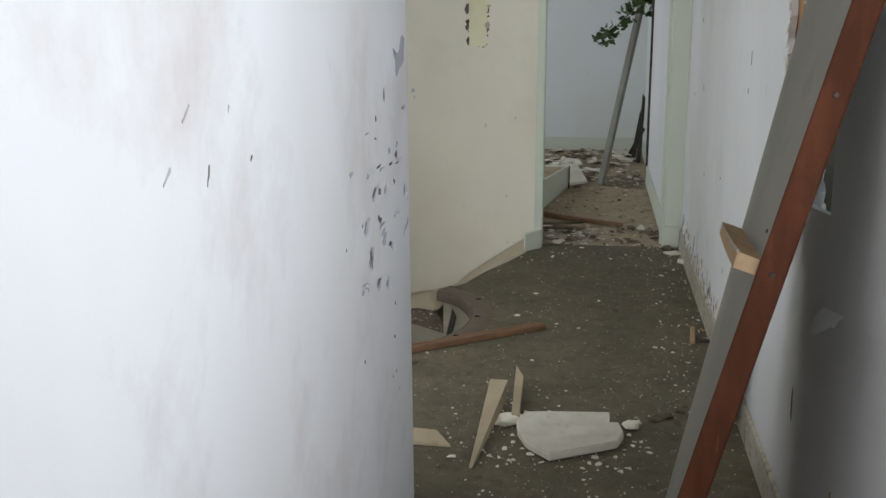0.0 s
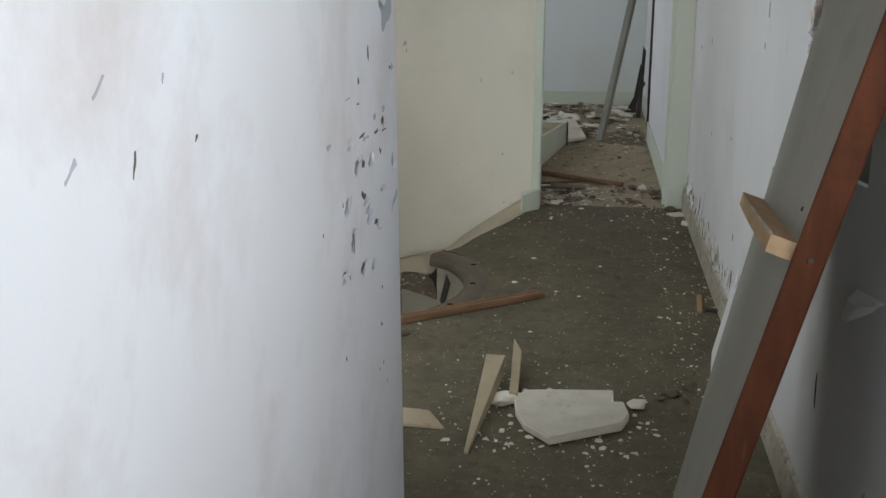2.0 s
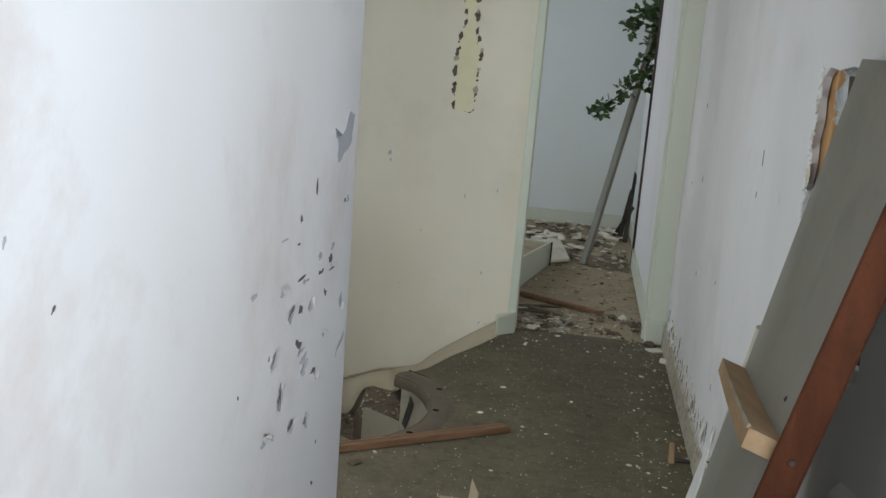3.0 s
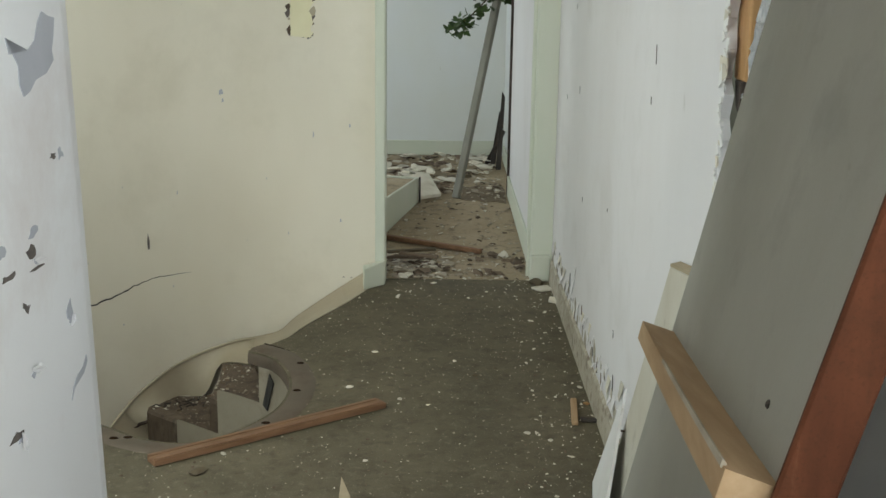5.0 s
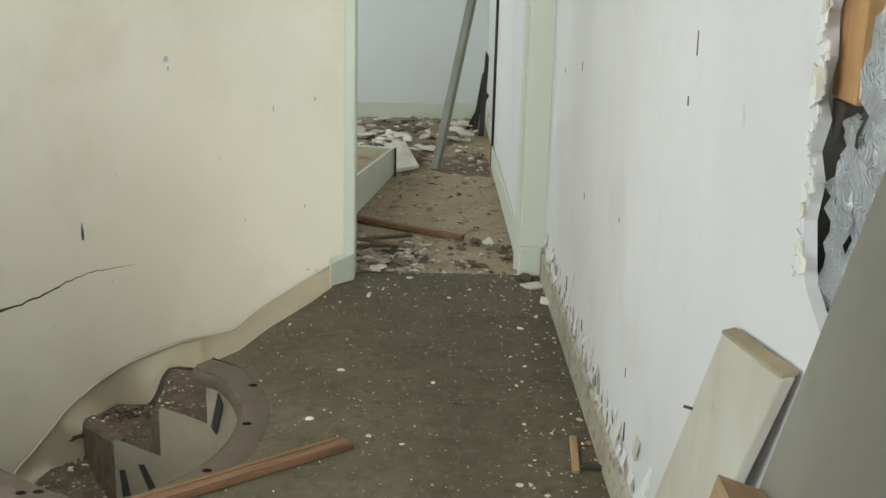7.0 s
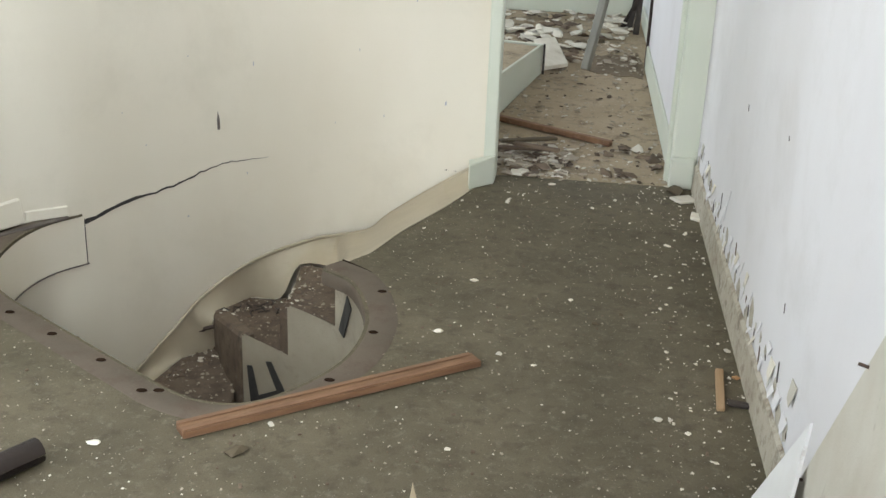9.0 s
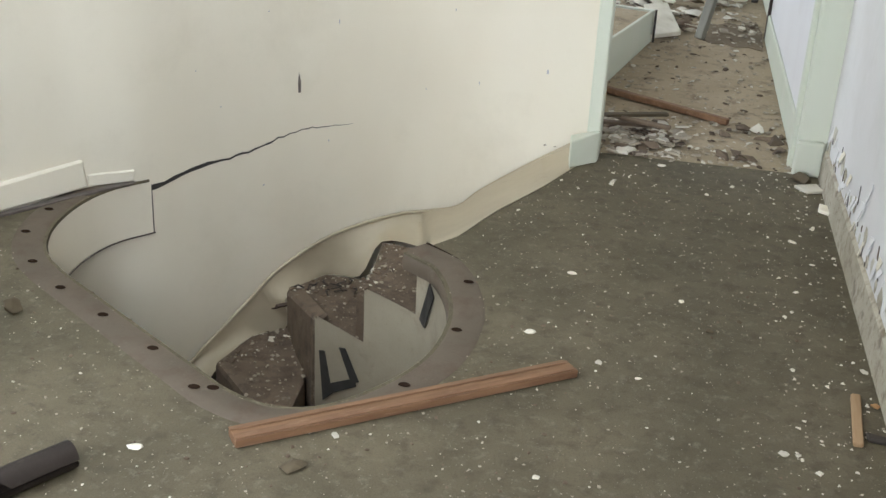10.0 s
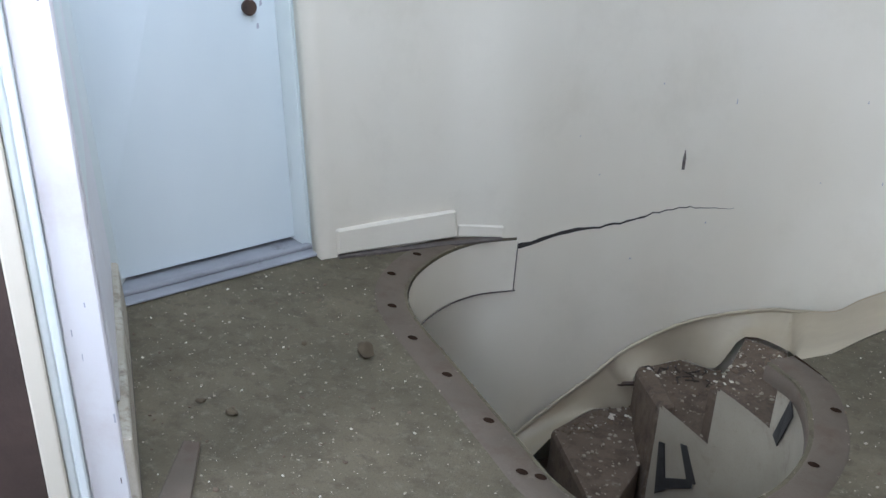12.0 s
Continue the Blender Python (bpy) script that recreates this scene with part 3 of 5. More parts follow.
part("fascia_return", loft([[(p.x + 0.004, p.y + 0.004, -0.195) for p in fascia], [(p.x - 0.03, p.y - 0.004, -0.199) for p in fascia]]), WALL_CREAM, stair)
# thin dark tubes draw the gap's shadow below the fascia and at its end
part("joint", tube([(p.x + 0.009, p.y + 0.007, -0.198) for p in fascia[len(fascia) // 2:]], 0.0028, 5), INK, stair)
part("joint", tube([(fascia[-1].x + 0.004, fascia[-1].y + 0.004, -0.198), (fascia[-1].x + 0.004, fascia[-1].y + 0.004, -0.02)], 0.0022, 5), INK, stair)


def on_string(x, z):
    """The face of the string at x, a little proud of it."""
    for a, b in zip(STRING_PLAN, STRING_PLAN[1:]):
        if a.x <= x <= b.x:
            t = (x - a.x) / (b.x - a.x)
            d = (b - a).normalized()
            p = a.lerp(b, t) + Vector((d.y, -d.x, 0)) * 0.002
            return Vector((p.x, p.y, z)), Vector((d.y, -d.x, 0)) * 0.004
    return Vector((x, 5.2, z)), Vector((0, -0.004, 0))


for shape in ([(-0.806, -0.545), (-0.785, -0.54), (-0.752, -0.70), (-0.79, -0.74)], [(-0.765, -0.662), (-0.662, -0.602), (-0.655, -0.632), (-0.757, -0.70)],
              [(-0.725, -0.505), (-0.702, -0.50), (-0.645, -0.61), (-0.675, -0.625)], [(-0.376, -0.115), (-0.354, -0.142), (-0.392, -0.285), (-0.414, -0.268)]):
    low = [on_string(x, z) for x, z in shape]
    part("tape_strip", hexa([p for p, n in low], [p + n for p, n in low]), TAPE, stair, "black tape strip")

# grit on the treads
def grit(name, label, pieces, material, category="debris"):
    """Loose flakes too many to count: (x, y, z, size) of each."""
    bm = bmesh.new()
    for x, y, z, s in pieces:
        n = random.randint(3, 5)
        a0, tip = random.random() * 6.28, Vector((random.uniform(-0.25, 0.25), random.uniform(-0.25, 0.25), 1)).normalized()
        q = tip.to_track_quat("Z", "Y")
        ring = [Vector((math.cos(a0 + 6.283 * k / n), math.sin(a0 + 6.283 * k / n), 0)) * s * random.uniform(0.5, 1.0) for k in range(n)]
        h = min(0.2 * s + 0.001, 0.008)
        lo = [bm.verts.new(Vector((x, y, z + h * 0.4)) + q @ p) for p in ring]
        hi = [bm.verts.new(Vector((x, y, z + h * 0.4 + h)) + q @ (p * 0.8)) for p in ring]
        bm.faces.new(hi)
        for k in range(n):
            j = (k + 1) % n
            bm.faces.new((lo[k], lo[j], hi[j], hi[k]))
    ob = link_mesh(name, bm, material)
    return tagged(ob, label, category, "", "stuff")


def inside(x, y, poly):
    hit = False
    for (ax, ay), (bx, by) in zip(poly, poly[1:] + poly[:1]):
        if (ay > y) != (by > y) and x < (bx - ax) * (y - ay) / (by - ay) + ax:
            hit = not hit
    return hit


def scatter(count, x0, x1, y0, y1, poly, z, lo, hi, power=2.5):
    out = []
    while len(out) < count:
        x, y = random.uniform(x0, x1), random.uniform(y0, y1)
        if inside(x, y, poly):
            out.append((x, y, z, lo + (hi - lo) * random.random() ** power))
    return out


bits = []
for pts, z in TREADS:
    bits += scatter(150, -1.3, -0.4, 4.9, 5.95, pts, z + 0.001, 0.002, 0.013, 3)
grit("tread_grit", "paint flakes and grit lying on the stair treads", bits, DUST)
clods, pale_bits = [], []
for pts, z in TREADS:
    cx, cy = sum(p[0] for p in pts) / len(pts), sum(p[1] for p in pts) / len(pts)
    rear = [(x, y) for x, y in pts if y - cy > -0.05 or x < cx]
    for k in range(150):
        (xa, ya), (xb, yb) = random.choice(rear), random.choice(rear)
        f, g = random.random(), random.uniform(0.05, 0.35)
        x, y = (xa + (xb - xa) * f) * (1 - g) + cx * g, (ya + (yb - ya) * f) * (1 - g) + cy * g
        if inside(x, y, pts):
            (clods if k % 3 else pale_bits).append((x, y, z, 0.003 + 0.017 * random.random() ** 2.2))
grit("tread_dirt", "clumps of dark dirt and leaf litter on the stair treads", clods, RUBBLE)
grit("tread_flakes", "pale paint flakes lying in the dirt on the treads", pale_bits[::2], PLASTER)
for k in range(14):
    x, y = -0.92 + random.uniform(-0.12, 0.16), 5.76 + random.uniform(-0.1, 0.06)
    if inside(x, y, TREADS[1][0]):
        u = random.uniform(0, 6.28)
        tagged(link_mesh("twig", tube([(x, y, -0.516), (x + 0.025 * math.cos(u), y + 0.025 * math.sin(u), -0.508), (x + 0.05 * math.cos(u + 0.5), y + 0.05 * math.sin(u + 0.5), -0.516)], 0.003, 5), DARK), "dark thin twig in the dirt on a stair tread", "twig", "twigs on the stair tread")
part("wire", tube([(-1.05, 5.67, -0.59), (-1.09, 5.66, -0.60), (-1.11, 5.68, -0.62), (-1.15, 5.67, -0.63)], 0.009, 5), RUST, stair)

floor_poly = hall
flakes = scatter(5000, -2.2, 0.85, 2.3, 6.1, floor_poly, 0.0, 0.001, 0.0062, 3.0)
flakes += scatter(200, 0.62, 0.86, 3.2, 6.1, floor_poly, 0.0, 0.002, 0.012, 2.6)
flakes += scatter(160, -0.2, 0.8, 2.6, 3.6, floor_poly, 0.0, 0.0015, 0.010, 2.6)
flakes += scatter(90, -0.06, 0.56, 2.82, 3.36, floor_poly, 0.0, 0.003, 0.02, 2.2)
flakes += scatter(50, -0.1, 0.85, 5.75, 6.1, floor_poly, 0.0, 0.003, 0.014, 2)
grit("floor_flakes", "small pale paint flakes scattered over the floor", [f for k, f in enumerate(flakes) if k >= 5000 or k % 6 < 1], PLASTER)
grit("floor_dust", "tan crumbs of grit scattered over the floor", [f for k, f in enumerate(flakes) if k < 5000 and k % 6], DUST)
grit("floor_specks", "small dark specks of dirt on the floor", scatter(2000, -2.2, 0.85, 1.6, 6.1, floor_poly, 0.0, 0.0015, 0.009, 3.5), RUBBLE)


def chunk(name, label, category, at, size, material, seed, flat=0.3, turn=0.0, group=""):
    """A broken lump: a rough convex piece lying on its base."""
    rnd = random.Random(seed)
    bm = bmesh.new()
    for k in range(18):
        a, b = rnd.uniform(0, 6.283), rnd.uniform(-1, 1)
        r = math.sqrt(1 - b * b) * rnd.uniform(0.8, 1.0)
        bm.verts.new((size * r * math.cos(a) * 1.2, size * r * math.sin(a) * 0.85, size * flat * (b + 0.85)))
    got = bmesh.ops.convex_hull(bm, input=list(bm.verts))
    bmesh.ops.delete(bm, geom=[g for g in got["geom_interior"] if isinstance(g, bmesh.types.BMVert)], context="VERTS")
    low = min(v.co.z for v in bm.verts)
    bmesh.ops.translate(bm, verts=list(bm.verts), vec=(0, 0, -low))
    ob = link_mesh(name, bm, material)
    ob.matrix_world = pose(*at, 0, 0, math.degrees(turn))
    return tagged(ob, label, category, group)


CHIPS = [(0.09, 2.99), (0.055, 3.04), (0.12, 2.94), (0.16, 2.88), (0.05, 3.10), (0.44, 3.02), (0.47, 3.06), (0.27, 3.31), (0.18, 3.30), (0.34, 2.95), (0.275, 4.415), (0.172, 4.469), (-0.018, 4.581), (0.374, 4.887), (0.715, 5.432), (0.838, 5.751), (-0.369, 3.969), (-0.77, 3.811), (0.083, 3.931), (0.609, 4.165), (0.64, 4.17), (0.835, 4.608),
         (0.283, 6.04), (0.448, 5.781), (0.055, 4.98), (-0.168, 5.43), (0.523, 3.006), (-0.143, 2.887), (0.017, 2.904), (0.50, 3.27), (0.30, 2.76)]
for k, (x, y) in enumerate(CHIPS):
    chunk("plaster_chip", "small white chip of broken plaster on the floor", "plaster chip", (x, y, 0), 0.009 + 0.008 * ((k * 7) % 5) / 4, PLASTER, 40 + k, 0.25, k * 1.3, "plaster chips on the floor")
for k, (x, y, s) in enumerate(((-1.34, 4.301, 0.024), (-1.515, 3.862, 0.014), (-1.506, 4.254, 0.012), (-1.423, 3.869, 0.02), (-0.42, 3.83, 0.03), (0.79, 6.03, 0.05), (0.55, 3.30, 0.022), (0.60, 3.34, 0.03), (0.64, 3.28, 0.02), (0.655, 3.40, 0.025), (0.57, 3.35, 0.015), (0.68, 3.45, 0.018), (0.45, 4.72, 0.014), (0.53, 4.80, 0.012))):
    chunk("dirt_lump", "dark clump of dirt lying on the floor", "dirt clump", (x, y, 0), s, STEM, 70 + k, 1.1 if k == 0 else 0.35, k, "dirt clumps on the floor")
for k, (pts, z) in enumerate((([(0.755, 5.96), (0.80, 5.90), (0.86, 5.93), (0.84, 6.0)], 0.012), ([(0.82, 5.73), (0.86, 5.70), (0.865, 5.77), (0.83, 5.79)], 0.015))):
    tagged(link_mesh("plaster_piece", prism(pts, 0.001, z, 0.003), PLASTER), "flat pale piece of plaster by the wall", "plaster piece", "flat plaster pieces by the wall")

# ---- timber strip, pipe and broken plaster ----
a, b = Vector((-0.578, 3.885, 0.023)), Vector((0.112, 4.40, 0.023))
q = (b - a).to_track_quat("X", "Z").to_matrix().to_4x4()
L = (b - a).length
strip = thing("timber_strip", "brown grooved timber strip lying beside the stair opening", "timber strip")
strip.matrix_world = Matrix.Translation(a) @ q
for nm, prof in (("board", [(-0.028, 0.0), (0.028, 0.0), (0.028, 0.02), (-0.028, 0.02)]), ("fillet", [(-0.028, 0.0205), (-0.006, 0.0205), (-0.008, 0.026), (-0.028, 0.026)]), ("fillet", [(0.012, 0.0205), (0.028, 0.0205), (0.028, 0.024), (0.012, 0.024)])):
    body = hexa([(0, y, z - 0.021) for y, z in prof], [(L - (0.01 if nm == "fillet" else 0), y, z - 0.021) for y, z in prof], 0.002)
    part(nm, body, PINE, strip)
pipe = thing("pipe_piece", "short broken length of dark pipe on the floor", "pipe")
bm = bmesh.new()
pa, pb = Vector((-1.06, 3.40, 0.032)), Vector((-0.862, 3.715, 0.032))
q = (pb - pa).to_track_quat("Z", "Y")
rings = []
for t, r0, span, lift in ((0, 0.030, 4.4, 0.0), (0.35, 0.031, 4.6, 0), (0.55, 0.031, 5.4, 0), (0.6, 0.031, 6.1, 0), (1.0, 0.031, 6.1, 0)):
    row = []
    for rad in (r0, r0 - 0.005):
        row.append([pa.lerp(pb, t) + q @ Vector((rad * math.cos(3.3 + span * k / 14), rad * math.sin(3.3 + span * k / 14), 0)) for k in range(15)])
    rings.append(row)
for layer in (0, 1):
    grid = [[bm.verts.new(p) for p in row[layer]] for row in rings]
    for r, s in zip(grid, grid[1:]):
        for k in range(14):
            bm.faces.new((r[k], r[k + 1], s[k + 1], s[k]))
part("tube", bm, RUBBER, pipe, "", True)
slab = thing("plaster_slab", "cream broken slab of plasterboard lying on the floor", "plaster slab")
SLAB = [(0.068, 3.10), (0.10, 2.985), (0.185, 2.883), (0.415, 3.018), (0.44, 3.10), (0.425, 3.19), (0.385, 3.185), (0.395, 3.285), (0.20, 3.27), (0.087, 3.254), (0.06, 3.18)]
part("slab", prism(SLAB, 0.004, 0.032, 0.005), PLASTER, slab)
part("paper", prism([(x * 0.98 + 0.005, y * 0.998 + 0.006) for x, y in SLAB], 0.033, 0.0345), PLASTER, slab)
chunk("plaster_lump", "rounded lump of plaster beside the slab", "plaster lump", (0.03, 3.20, 0), 0.062, PLASTER, 5, 0.35, 0.6)
chunk("plaster_lump", "small block of plaster beside the slab", "plaster lump", (0.475, 3.22, 0), 0.04, PLASTER, 6, 0.4, 0.2)
tagged(link_mesh("wood_wedge", hexa([(-0.075, 2.80, 0.0), (-0.062, 2.80, 0.0), (0.012, 3.36, 0.035), (0.014, 3.42, 0.08), (-0.055, 3.42, 0.08)], [(-0.075, 2.80, 0.008), (-0.062, 2.80, 0.008), (0.012, 3.36, 0.05), (0.014, 3.42, 0.095), (-0.055, 3.42, 0.095)], 0.002), TAN),
       "pointed splinter of pale board propped on the debris", "wood splinter")
tagged(link_mesh("wood_splinter", hexa([(0.04, 3.20, 0.03), (0.07, 3.20, 0.03), (0.065, 3.56, 0.05), (0.03, 3.68, 0.06)], [(0.04, 3.20, 0.045), (0.07, 3.20, 0.045), (0.065, 3.56, 0.062), (0.03, 3.68, 0.066)], 0.002), TAN),
       "thin brown splinter of wood leaning on the slab", "wood splinter")
tagged(link_mesh("wood_offcut", hexa([(-0.42, 3.10, 0.001), (-0.21, 3.075, 0.001), (-0.15, 2.965, 0.001), (-0.40, 2.98, 0.001)], [(-0.42, 3.10, 0.022), (-0.215, 3.07, 0.024), (-0.155, 2.97, 0.012), (-0.40, 2.985, 0.016)], 0.003), TAN), "short brown wood offcut lying by the wall", "wood offcut")
tagged(link_mesh("wood_lath", prism([(0.785, 4.47), (0.808, 4.47), (0.788, 4.24), (0.765, 4.24)], 0.001, 0.014, 0.003), BATTEN), "short thin wooden lath beside the skirting", "wood lath")
tagged(link_mesh("wood_sliver", prism([(0.80, 4.30), (0.855, 4.285), (0.857, 4.262), (0.80, 4.27)], 0.001, 0.012, 0.003), DARK), "dark wood sliver beside the skirting", "wood sliver")
chunk("brick_chip", "small orange chip beside the skirting board", "brick chip", (0.838, 4.43, 0), 0.014, STUD, 91, 0.5, 0.4)
tagged(link_mesh("floor_board_end", prism([(-1.42, 3.70), (-1.385, 3.72), (-1.20, 3.48), (-1.26, 3.42)], 0.001, 0.012, 0.003), RIM), "brown strip of board lying by the doorway", "board")

# ---- leaning door panel ----
panel = thing("leaning_door", "grey door panel with red-brown timber edge leaning on the wall", "door")
def on_panel(u, w, off=0.0):
    """u from the near edge to the far one, w up the panel, off towards the room."""
    lo, hi = Vector((0.36, 1.58, 0)).lerp(Vector((0.545, 2.61, 0)), u), Vector((0.793, 1.575, 1.63)).lerp(Vector((0.840, 2.36, 1.63)), u)
    return lo.lerp(hi, w) + Vector((-0.96, 0.12, 0.25)) * off
def slab_on(u0, u1, w0, w1, o0, o1, bevel=0.003):
    ring = ((u0, w0), (u1, w0), (u1, w1), (u0, w1))
    return hexa([on_panel(u, w, o0) for u, w in ring], [on_panel(u, w, o1) for u, w in ring], bevel)
steps = [k / 12 for k in range(13)]
face_bm = loft([[on_panel(0.005 + 0.995 * u, 0.002 + 0.998 * w) for u in steps] for w in steps])
rim_edges = bmesh.ops.extrude_face_region(face_bm, geom=list(face_bm.faces))
bmesh.ops.translate(face_bm, verts=[g for g in rim_edges["geom"] if isinstance(g, bmesh.types.BMVert)], vec=Vector((0.96, -0.12, -0.25)) * 0.012)
part("face", face_bm, BOARD, panel)
part("edge_timber", slab_on(-0.004, 0.045, 0.0, 1.004, -0.048, -0.0125), RED_WOOD, panel, "red-brown timber edge")
part("edge_strip", slab_on(-0.008, 0.006, 0.0, 1.004, -0.046, 0.010), RED_WOOD, panel, "red-brown timber edge")
part("far_timber", slab_on(0.955, 1.0, 0.0, 1.0, -0.07, -0.0125), RED_WOOD, panel)
def batten_on(u0, u1, lo0, lo1, hi0, hi1, o0, o1):
    """A bar along the warped panel: its lower and upper line from the near end to the far one."""
    bm = bmesh.new()
    rings = []
    for k in range(13):
        f = k / 12
        u, lo, hi = u0 + (u1 - u0) * f, lo0 + (lo1 - lo0) * f, hi0 + (hi1 - hi0) * f
        rings.append([bm.verts.new(on_panel(u, w, o)) for w, o in ((lo, o0), (hi, o0), (hi + 0.002, o1), (lo + 0.002, o1))])
    for r, s in zip(rings, rings[1:]):
        for k in range(4):
            bm.faces.new((r[k], r[(k + 1) % 4], s[(k + 1) % 4], s[k]))
    bm.faces.new(rings[0]), bm.faces.new(rings[-1][::-1])
    return bm
part("batten", batten_on(0.015, 0.978, 0.610, 0.538, 0.630, 0.558, -0.002, 0.056), BATTEN, panel, "light brown timber batten")
part("batten_edge", batten_on(0.03, 0.60, 0.6275, 0.585, 0.6325, 0.5885, 0.053, 0.0585), DUST, panel, "pale splintered edge")
bm = bmesh.new()
bmesh.ops.create_uvsphere(bm, u_segments=8, v_segments=5, radius=0.006, matrix=Matrix.Translation(on_panel(0.175, 0.65, -0.002)))
part("knot", bm, DARK, panel)
for w in (0.3, 0.62, 0.84):
    bm = bmesh.new()
    bmesh.ops.create_cone(bm, cap_ends=True, segments=8, radius1=0.007, radius2=0.005, depth=0.004, matrix=Matrix.Translation(on_panel(-0.010, w, -0.02)) @ pose(0, 0, 0, 90))
    part("nail", bm, RUST, panel)

# ---- plank and sheet against the wall ----
plank = thing("leaning_plank", "scuffed white plank with nails leaning against the wall", "plank")
pl = [Vector((0.835, 3.13, 0.85)), Vector((0.838, 2.81, 0.90)), Vector((0.78, 3.28, 0.03)), Vector((0.78, 3.62, 0.0))]
part("board", hexa([pl[0], pl[1], pl[2], pl[3]], [p + Vector((0.022, 0, 0.004)) for p in pl], 0.003), PLANK, plank)
part("end_grain", hexa([pl[0], pl[1], pl[1] + Vector((0.023, 0, 0.006)), pl[0] + Vector((0.023, 0, 0.006))], [p + Vector((0.0, -0.002, 0.007)) for p in (pl[0], pl[1], pl[1] + Vector((0.023, 0, 0.006)), pl[0] + Vector((0.023, 0, 0.006)))]), TAN, plank, "brown bare end")
for k, (t, s) in enumerate(((0.22, 0.04), (0.62, 0.06), (0.5, 0.9))):
    p = pl[0].lerp(pl[3], t).lerp(pl[1].lerp(pl[2], t), s)
    part("nail", tube([p, p + Vector((-0.016, 0.007, 0.002))], 0.003, 6), RUST, plank)
sheet_thing = thing("white_sheet", "white offcut of sheet leaning behind the door panel", "sheet")
part("sheet", hexa([(0.71, 3.25, 0.0), (0.78, 3.80, 0.0), (0.80, 3.43, 0.44)], [(0.722, 3.25, 0.0), (0.792, 3.80, 0.0), (0.806, 3.43, 0.44)]), SHEET, sheet_thing)

# ---- hole in the right wall ----
stud = thing("wall_stud", "orange-brown broken timber stud inside the wall hole", "timber stud")
part("shaft", hexa([(0.893, 2.815, 1.30), (0.893, 2.905, 1.30), (0.93, 2.905, 1.30), (0.93, 2.815, 1.30)], [(0.893, 2.80, 2.3), (0.893, 2.91, 2.3), (0.93, 2.91, 2.3), (0.93, 2.80, 2.3)], 0.004), STUD, stud)
part("broken_tip", hexa([(0.896, 2.872, 1.235), (0.896, 2.892, 1.25), (0.915, 2.892, 1.25), (0.915, 2.872, 1.235)], [(0.894, 2.845, 1.2985), (0.894, 2.90, 1.2985), (0.925, 2.90, 1.2985), (0.925, 2.845, 1.2985)], 0.002), DARK, stud, "dark splintered lower end")
foil = thing("foil_insulation", "crumpled silver foil insulation inside the wall hole", "insulation")
for y0, y1, z0, z1 in ((2.40, 2.795, 0.97, 1.62), (2.785, 2.868, 1.0, 1.285)):
    ny, nz = max(4, round((y1 - y0) / 0.018)), round((z1 - z0) / 0.018)
    bm = bmesh.new()
    grid = [[bm.verts.new((0.900 + random.uniform(-0.010, 0.012) + 0.008 * math.sin(j * 0.7 + i), y0 + (y1 - y0) * i / ny + random.uniform(-0.006, 0.006), z0 + (z1 - z0) * j / nz)) for j in range(nz + 1)] for i in range(ny + 1)]
    for r, t in zip(grid, grid[1:]):
        for j in range(nz):
            bm.faces.new((r[j], r[j + 1], t[j + 1])), bm.faces.new((r[j], t[j + 1], t[j]))
    part("foil_sheet", bm, FOIL, foil)
tagged(link_mesh("torn_board", hexa([(0.872, 2.46, 1.40), (0.872, 2.53, 1.27), (0.882, 2.53, 1.27), (0.882, 2.46, 1.40)], [(0.872, 2.36, 1.59), (0.872, 2.60, 1.59), (0.882, 2.60, 1.59), (0.882, 2.36, 1.59)], 0.002), DARKROOM),
       "dark brown torn board inside the wall hole", "torn board")
wall_right = bpy.data.objects["wall_right"]
for k in range(60):
    z = random.uniform(1.03, 1.6)
    y = 2.880 + random.uniform(-0.018, 0.022)
    s = random.uniform(0.005, 0.019)
    pts = [(0.868, y + s * random.uniform(0.2, 0.8), z - s), (0.868, y - s, z - s * 0.3), (0.868, y - s * random.uniform(0.3, 1), z + s * 0.8), (0.868, y + s * 0.7, z + s)]
    part("plaster_edge", hexa(pts, [(x - random.uniform(0.0015, 0.005), yy, zz) for x, yy, zz in pts]), SHEET if k % 4 else PLASTER, wall_right)

# skirting and peeling paint on the right wall
structure("baseboard_right", hexa([(0.853, 1.2, 0), (0.868, 1.2, 0), (0.868, 6.09, 0), (0.853, 6.09, 0)], [(0.858, 1.2, 0.105), (0.868, 1.2, 0.115), (0.868, 6.09, 0.115), (0.858, 6.09, 0.105)]), SKIRT, False, "cream skirting darkened for the shade at the wall base board with flaking paint", "skirting board")
for k in range(40):
    y = 3.85 + 2.25 * (k / 39) ** 0.9 + random.uniform(-0.03, 0.03)
    z = 0.12 + random.uniform(0, 0.10) + (0.07 if k % 7 == 0 else 0)
    h, w = random.uniform(0.008, 0.038), random.uniform(0.006, 0.030)
    out = random.uniform(0.003, 0.010)
    pts = [(0.8685, y - w, z + h), (0.8685, y + w, z + h * 0.9), (0.868 - out, y + w * 0.7, z - h * 0.4), (0.868 - out * 1.2, y - w * 0.5, z - h * 0.6)]
    part("peeling_flake", hexa(pts, [(x - 0.002, a_, b_) for x, a_, b_ in pts]), WALL_RIGHT if k % 4 else PLASTER, wall_right)
